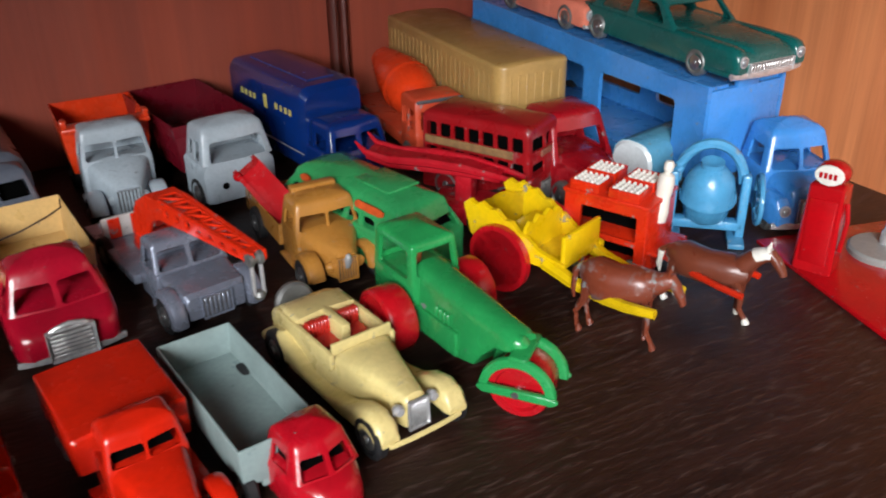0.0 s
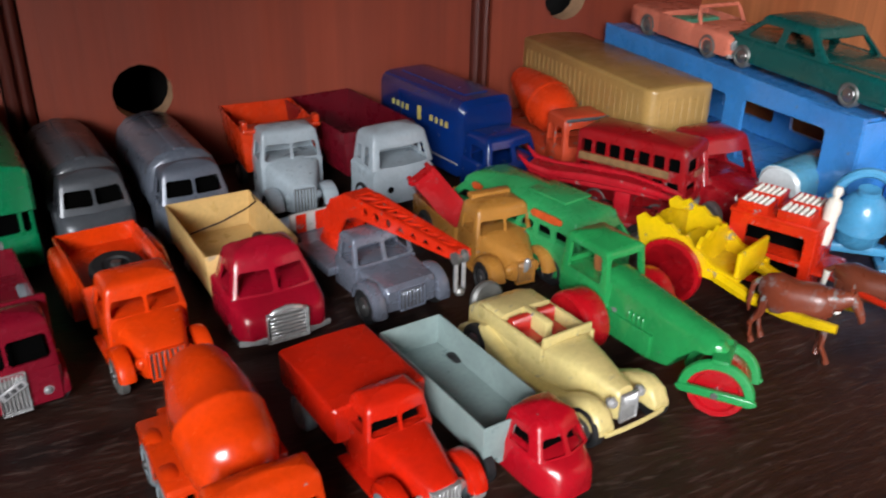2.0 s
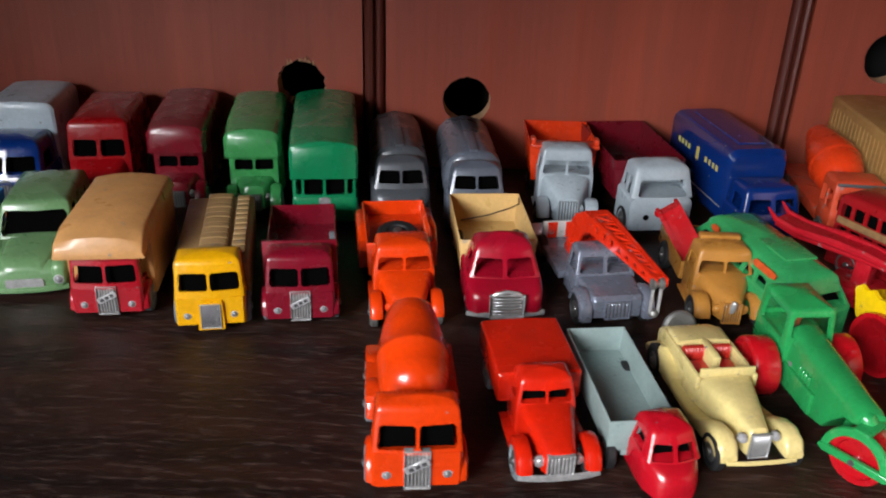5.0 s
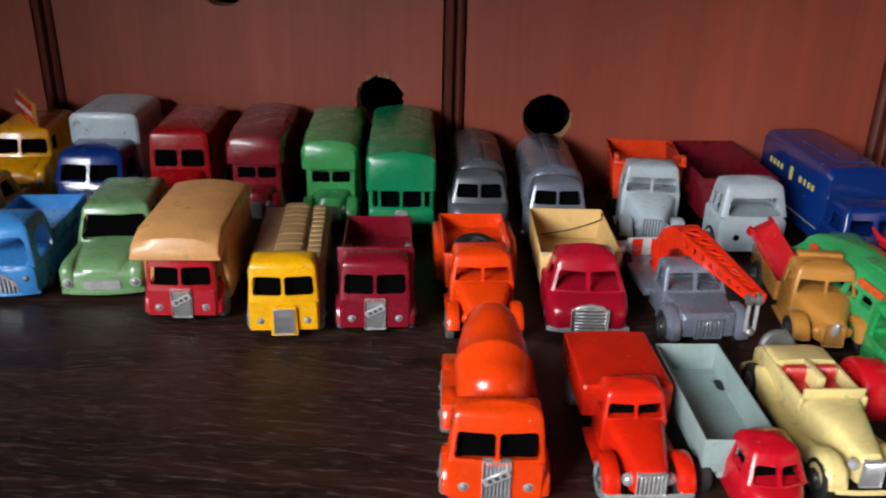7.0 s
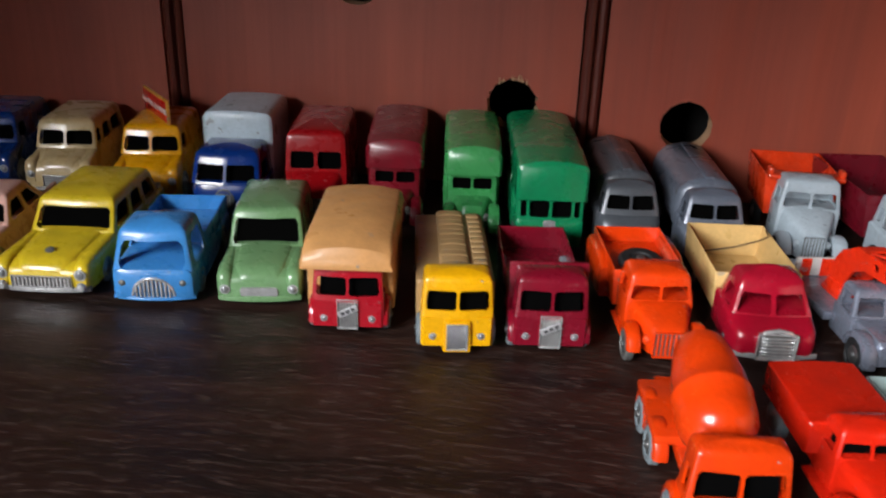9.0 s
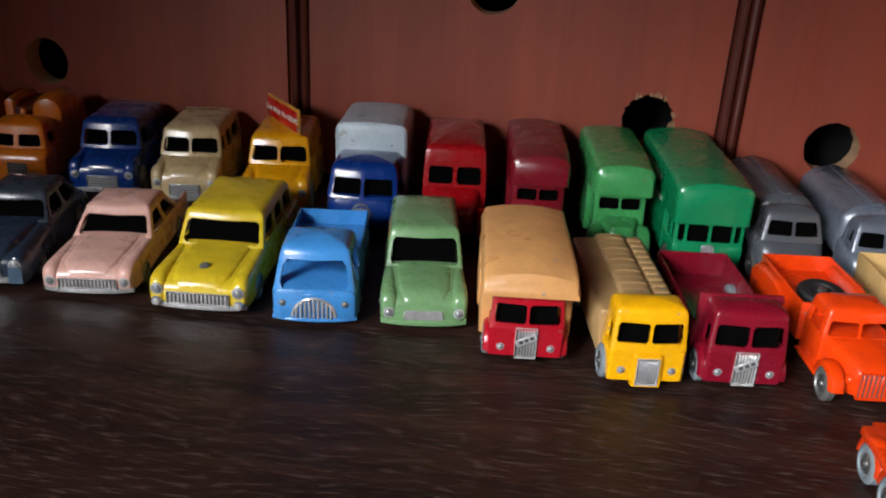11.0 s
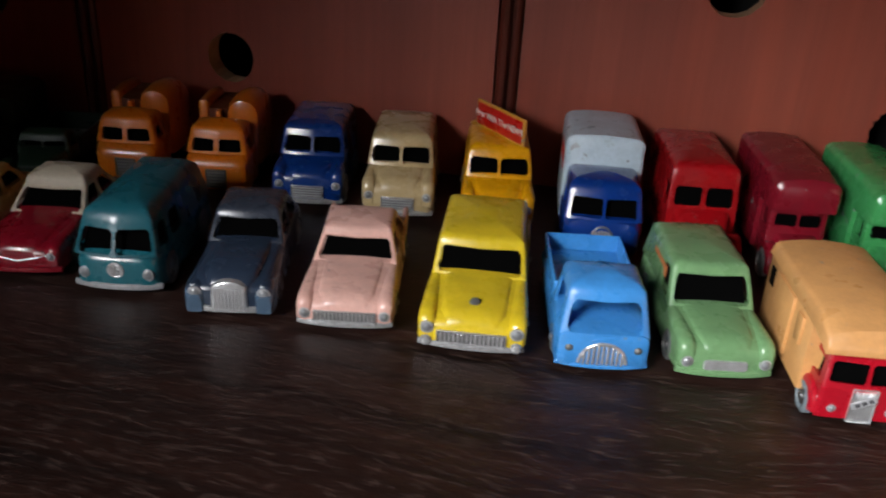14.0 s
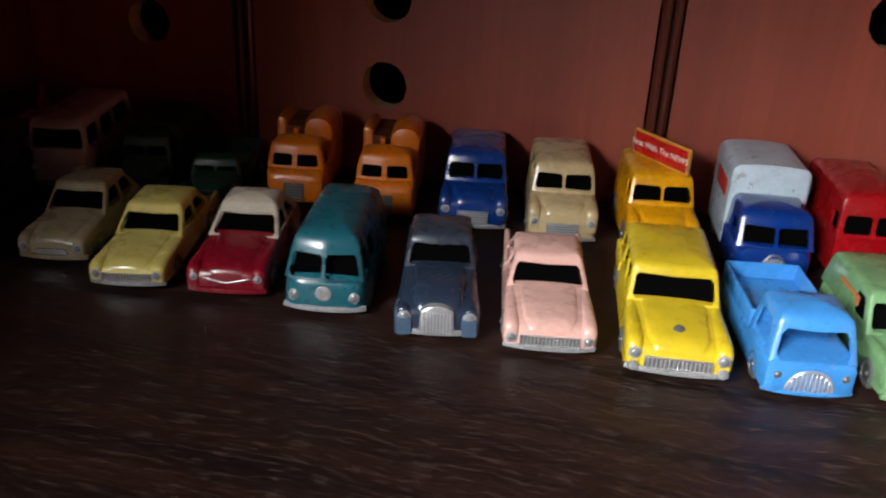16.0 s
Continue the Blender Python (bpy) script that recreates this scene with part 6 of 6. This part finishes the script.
part("cross_beam", block(-10, 10, 4, 8, 3, 5.6, 0.6), CM, e)
part("foot", block(-10.4, -6, -1, 15, 0, 1.6, 0.5), CM, e)
part("foot", block(6, 10.4, -1, 15, 0, 1.6, 0.5), CM, e)
ring = [(12.6, 4 + 6.4 * math.cos(math.tau * i / 24), 13 + 6.4 * math.sin(math.tau * i / 24)) for i in range(25)]
hw_ = part("hand_wheel", tube(ring, 0.7, 8), CM, e, "blue hand wheel")
for i in range(4):
    a = math.pi * i / 4
    part("spoke", tube([(12.6, 4 - 6.2 * math.cos(a), 13 - 6.2 * math.sin(a)), (12.6, 4 + 6.2 * math.cos(a), 13 + 6.2 * math.sin(a))], 0.4, 6), CM, hw_)
part("hub", lathe([(0, -1), (1.8, -0.8), (2, 0), (1.6, 1.2), (0, 1.6)], pose(12.6, 4, 13, 0, 90, 0), 14), CM, hw_)


def horse(label, pos, mat, patch, up, length=1.0, height=1.0):
    """A small cast horse, one plain painted shape."""
    bm = loft([(-1, 2.0, 9.6, 13.6, 1.8), (1, 2.9, 8.4, 14.6, 2.4), (4, 3.7, 7.2, 15.0, 2.9), (9, 3.5, 7.2, 14.5, 2.8), (14, 3.7, 7.6, 15.2, 2.9), (17, 2.2, 9.4, 14.6, 2.2), (18.4, 1.2, 10.6, 13.6, 1.2)], 2.4, 2.2)
    tube([(0, 1.5, 12.6), (0, -2.0, 14.6 + up), (0, -4.0, 15.6 + up), (0, -5, 15.6 + up)], [2.6, 2.1, 1.7, 1.4], 10, bm)
    tube([(0, -4.2, 16.2 + up), (0, -6, 14.6 + up), (0, -7.6, 12.4 + up), (0, -8, 11.4 + up)], [1.3, 1.25, 0.95, 0.8], 10, bm)
    for s in (-1, 1):
        tube([(s * 0.7, -4.0, 16.8 + up), (s * 0.8, -4.1, 18.2 + up)], [0.5, 0.15], 5, bm)
    for s, sw in ((-1, -2.4), (1, 0.8)):
        tube([(s * 1.5, 1.4, 10), (s * 1.6, 0.6 + 0.3 * sw, 6.4), (s * 1.6, 1 + 0.5 * sw, 3.2), (s * 1.6, 0.6 + sw, 1.2), (s * 1.6, 0.2 + sw, 0)], [1.5, 0.9, 0.65, 0.6, 0.95], 8, bm)
        tube([(s * 1.5, 15.6, 11), (s * 1.6, 16.6, 7), (s * 1.6, 17.8 - sw * 0.4, 4), (s * 1.6, 16.8 - sw * 0.5, 1.2), (s * 1.6, 16.2 - sw * 0.5, 0)], [1.9, 1.1, 0.7, 0.65, 0.95], 8, bm)
    tube([(0, 18, 13.4), (0, 20, 11.8), (0, 20.4, 8), (0, 20, 6)], [0.7, 0.8, 0.7, 0.3], 7, bm)
    ob = part("toy_horse", bm, mat, None)
    ob.data.materials.append(WHITE)
    for p in ob.data.polygons:
        c = p.center * 1000
        if (patch and (c.z < 1.3 or (c.y < -1.5 and c.y > -4.6 and c.z > 16.4)) or (patch and c.y > 18.6 and c.z < 12)):
            p.material_index = 1
    ob.matrix_world = pose(pos[0] / 1000, pos[1] / 1000, 0, 0, 0, pos[2]) @ Matrix.Diagonal((1.1, length, height, 1))
    return tagged(ob, label, "toy horse")


horse("chipped brown cast-metal toy horse between yellow shafts", (120.5, -180.5, 31), paint((122, 56, 36), 0.9, 0.36), False, -1.6, 0.86, 1.2)
horse("brown cast-metal toy horse with cream mane and white hooves", (146, -183, 24), paint((108, 52, 34), 0.4, 0.38), True, 2.0)

e = thing("milk_float", "orange toy milk float with crates of white bottles", "toy cart", 144, -160, 24)
MO = paint((206, 42, 14), 0.3, 0.3)
for x0, x1 in ((-8, -7.2), (7.2, 8)):
    if x0 < 0:
        pl = plate([(3, 2), (24, 2), (24, 21), (3, 21)], [opening(5, 20, 4, 10, 0.5), opening(5, 20, 11.5, 18, 0.5)], 0.8)
        bmesh.ops.translate(pl, verts=pl.verts[:], vec=(x0, 0, 0))
        part("open_side", pl, MO, e, "orange side with two open shelves")
    else:
        part("side", block(x0, x1, 3, 24, 2, 21, 0.2), MO, e)
part("front", block(-8, 8, 2.2, 3.2, 2, 21, 0.3), MO, e)
part("rear", block(-8, 8, 23.8, 24.6, 2, 21, 0.3), MO, e)
for zz in (3, 10.6):
    part("shelf", block(-7.2, 7.2, 3.2, 23.8, zz, zz + 0.8, 0.1), MO, e)
# Black sheet that paints the darkness inside the two open shelves.
part("shelf_shade", block(-1, 0, 3.2, 23.8, 3, 20, 0.1), BLACK, e)
part("top", block(-8.4, 8.4, 1.8, 25, 20.4, 21.6, 0.4), MO, e)
for cx, cy in ((-4.2, 9), (4.2, 9), (-4.2, 19.4), (4.2, 19.4)):
    cr = part("crate", tray(cx - 3.7, cx + 3.7, cy - 4, cy + 4, 21.4, 24, 0.5, 0, 1.0, 0.2), MO, e, "orange bottle crate")
    for i in range(4):
        for j in range(5):
            part("bottle_top", block(cx - 2.95 + i * 1.66, cx - 2.1 + i * 1.66, cy - 3.35 + j * 1.48, cy - 2.5 + j * 1.48, 22.8, 24.3, 0.25, 1), WHITE, cr)
part("footboard", block(-7, 7, -2.4, 2.4, 8.6, 9.6, 0.3), MO, e)
for s in (-1, 1):
    part("shaft", tube([(s * 5, -1, 9), (s * 5.6 - 4.0, -8, 9.6), (s * 5.8 - 8.4, -18, 10.2), (s * 5.6 - 9.8, -24, 10.0)], 0.8, 7), MO, e)
wheels(e, 8.2, (5, 21), 3.2, 2, METALWHEEL)
fg = part("milkman_figure", lathe([(2.0, 0), (2.3, 3), (2.0, 7), (2.4, 11), (2.0, 13.4), (0.8, 14.2), (1.3, 15), (1.4, 16.4), (1.0, 17.4), (0, 17.6)], pose(0, 0, 0), 16), paint((226, 220, 208), 0.3, 0.45), None)
fg.name = "toy_figure"
fg.matrix_world = pose(0.1428, -0.1575, 0.0150, 0, 6, 0) @ Matrix.Scale(0.88, 4)
tagged(fg, "small white moulded toy figure on the milk float", "toy figure")

e = thing("pony_cart", "chipped yellow toy pony cart with scalloped sides", "toy cart", 121, -157, 20, size=1.1)
YC = paint((232, 192, 8), 0.3, 0.34)
wave = [(0, 8.6), (20, 8.4), (25, 11), (27, 17.6), (25.4, 19.0), (23.6, 18.2), (22, 19.2), (19.6, 18.0), (18, 18.4), (15.6, 16.6), (14, 16.8), (11.6, 14.6), (10, 14.4), (7, 12.2), (3, 11.2), (0, 10.6)]
for s in (-1, 1):
    pl = plate(wave, [], 1.1)
    bmesh.ops.translate(pl, verts=pl.verts[:], vec=(s * 7.4 - 0.55, 0, 0))
    part("side", pl, YC, e)
part("floor_pan", block(-7.4, 7.4, 1.5, 24, 8.2, 9.4, 0.3), YC, e)
part("bench", block(-7, 7, 12.4, 18, 9, 13.4, 0.5), YC, e)
crest = [(-6.9, 9), (6.9, 9), (6.9, 15.4), (5.4, 16.8), (3.8, 16.0), (2.0, 17.4), (0, 16.4), (-2.0, 17.4), (-3.8, 16.0), (-5.4, 16.8), (-6.9, 15.4)]
pl = plate(crest, [], 0.9)
pl.transform(pose(0, 11.4, 0, 0, 0, -90))
part("seat_board", pl, YC, e, "scalloped yellow board before the seat")
sc = bmesh.new()
vs0 = []
for i in range(17):
    a = math.pi * (0.08 + 0.84 * i / 16)
    h = 16.4 + 0.8 * abs(math.sin(4 * a))
    vs0.append([sc.verts.new((8 * math.cos(a), 17 + 8.4 * math.sin(a), z)) for z in (9.4, h)])
for p, q in zip(vs0, vs0[1:]):
    sc.faces.new((p[0], q[0], q[1], p[1]))
bmesh.ops.solidify(sc, geom=sc.faces[:], thickness=0.9)
part("seat_back", sc, YC, e, "scalloped yellow seat back")
part("dash", block(-7, 7, 0.6, 1.8, 9, 16.6, 0.4), YC, e)
for s in (-1, 1):
    part("shaft", tube([(s * 7, 5, 9.4), (s * 6.8 - 2.0, -3, 8.4), (s * 6.4 - 5.0, -12, 9.0), (s * 6.2 - 7.0, -18, 10.2), (s * 5.8 - 7.0, -23.5, 10.6)], [1.7, 1.5, 1.3, 1.2, 1.0], 8), YC, e)
    rim = part("wheel", lathe([(6.6, -0.8), (7.8, -0.8), (7.8, 0.8), (6.6, 0.8), (6.6, -0.8)], pose(s * 9, 16, 7.8, 0, 90, 0), 30), RR, e, "red spoked wheel")
    for i in range(5):
        a = math.pi * i / 5
        part("spoke", tube([(s * 9, 16 - 6.8 * math.cos(a), 7.8 - 6.8 * math.sin(a)), (s * 9, 16 + 6.8 * math.cos(a), 7.8 + 6.8 * math.sin(a))], 0.5, 6), RR, rim)
part("axle", tube([(-9, 16, 7.8), (9, 16, 7.8)], 0.7, 8), STEEL, e)

e = thing("petrol_pump", "red toy petrol pump with white oval sign on red base", "toy pump", 178.4, -177, -70)
PP = paint((178, 8, 18), 0.2, 0.22)
part("pump_body", loft([(-3.4, 4.2, 1.4, 24, 0.6, 0.86), (-2.8, 4.8, 1.4, 24.4, 0.8, 0.86), (2.8, 4.8, 1.4, 24.4, 0.8, 0.86), (3.4, 4.2, 1.4, 24, 0.6, 0.86)], 1.0, 0.4), PP, e)
part("front_panel", block(-3.2, 3.2, -3.8, -3.2, 4, 21, 0.4), PP, e)
part("head", lathe([(0, -3.4), (2.6, -3.2), (3.6, -1.6), (3.8, 0), (3.6, 1.6), (2.6, 3.2), (0, 3.4)], pose(0, 0, 27, 90, 0, 0) @ Matrix.Diagonal((1.05, 0.8, 1, 1)), 24), PP, e)
sn = part("oval_sign", lathe([(3.0, 0), (2.8, 0.5), (0, 0.6)], pose(0, -3.2, 27.2, 90, 0, 0) @ Matrix.Diagonal((1.15, 0.85, 1, 1)), 26), WHITE, e, "white oval sign with red marks")
for i in range(4):
    part("letter_bar", block(-2.1 + i * 1.1, -1.4 + i * 1.1, -4.05, -3.78, 26.5, 27.9, 0.05, 1), PP, sn)
part("hose_hook", tube([(4.6, 0, 20), (5.6, -1, 16), (5.2, -1.5, 8)], 0.6, 6), PP, e)
base = thing("forecourt_base", "flat dark red metal base of a toy filling station", "toy base", 166, -207, -14)
part("slab", block(0, 52, 0, 50, 0, 1.3, 0.5), PP, base)
pd = thing("round_plinth", "grey round toy plinth with small silver fitting", "toy stand", 200, -181, 0, z=1.3)
part("disc", lathe([(9, 0), (9, 1.2), (8.4, 1.8), (5, 2), (0, 2)], None, 36), paint((140, 140, 136), 0.4, 0.5), pd)
part("fitting", lathe([(2, 2), (2, 5), (1.4, 6), (1.4, 9), (0, 9.4)], pose(2, 1, 0), 16), CHROME, pd)
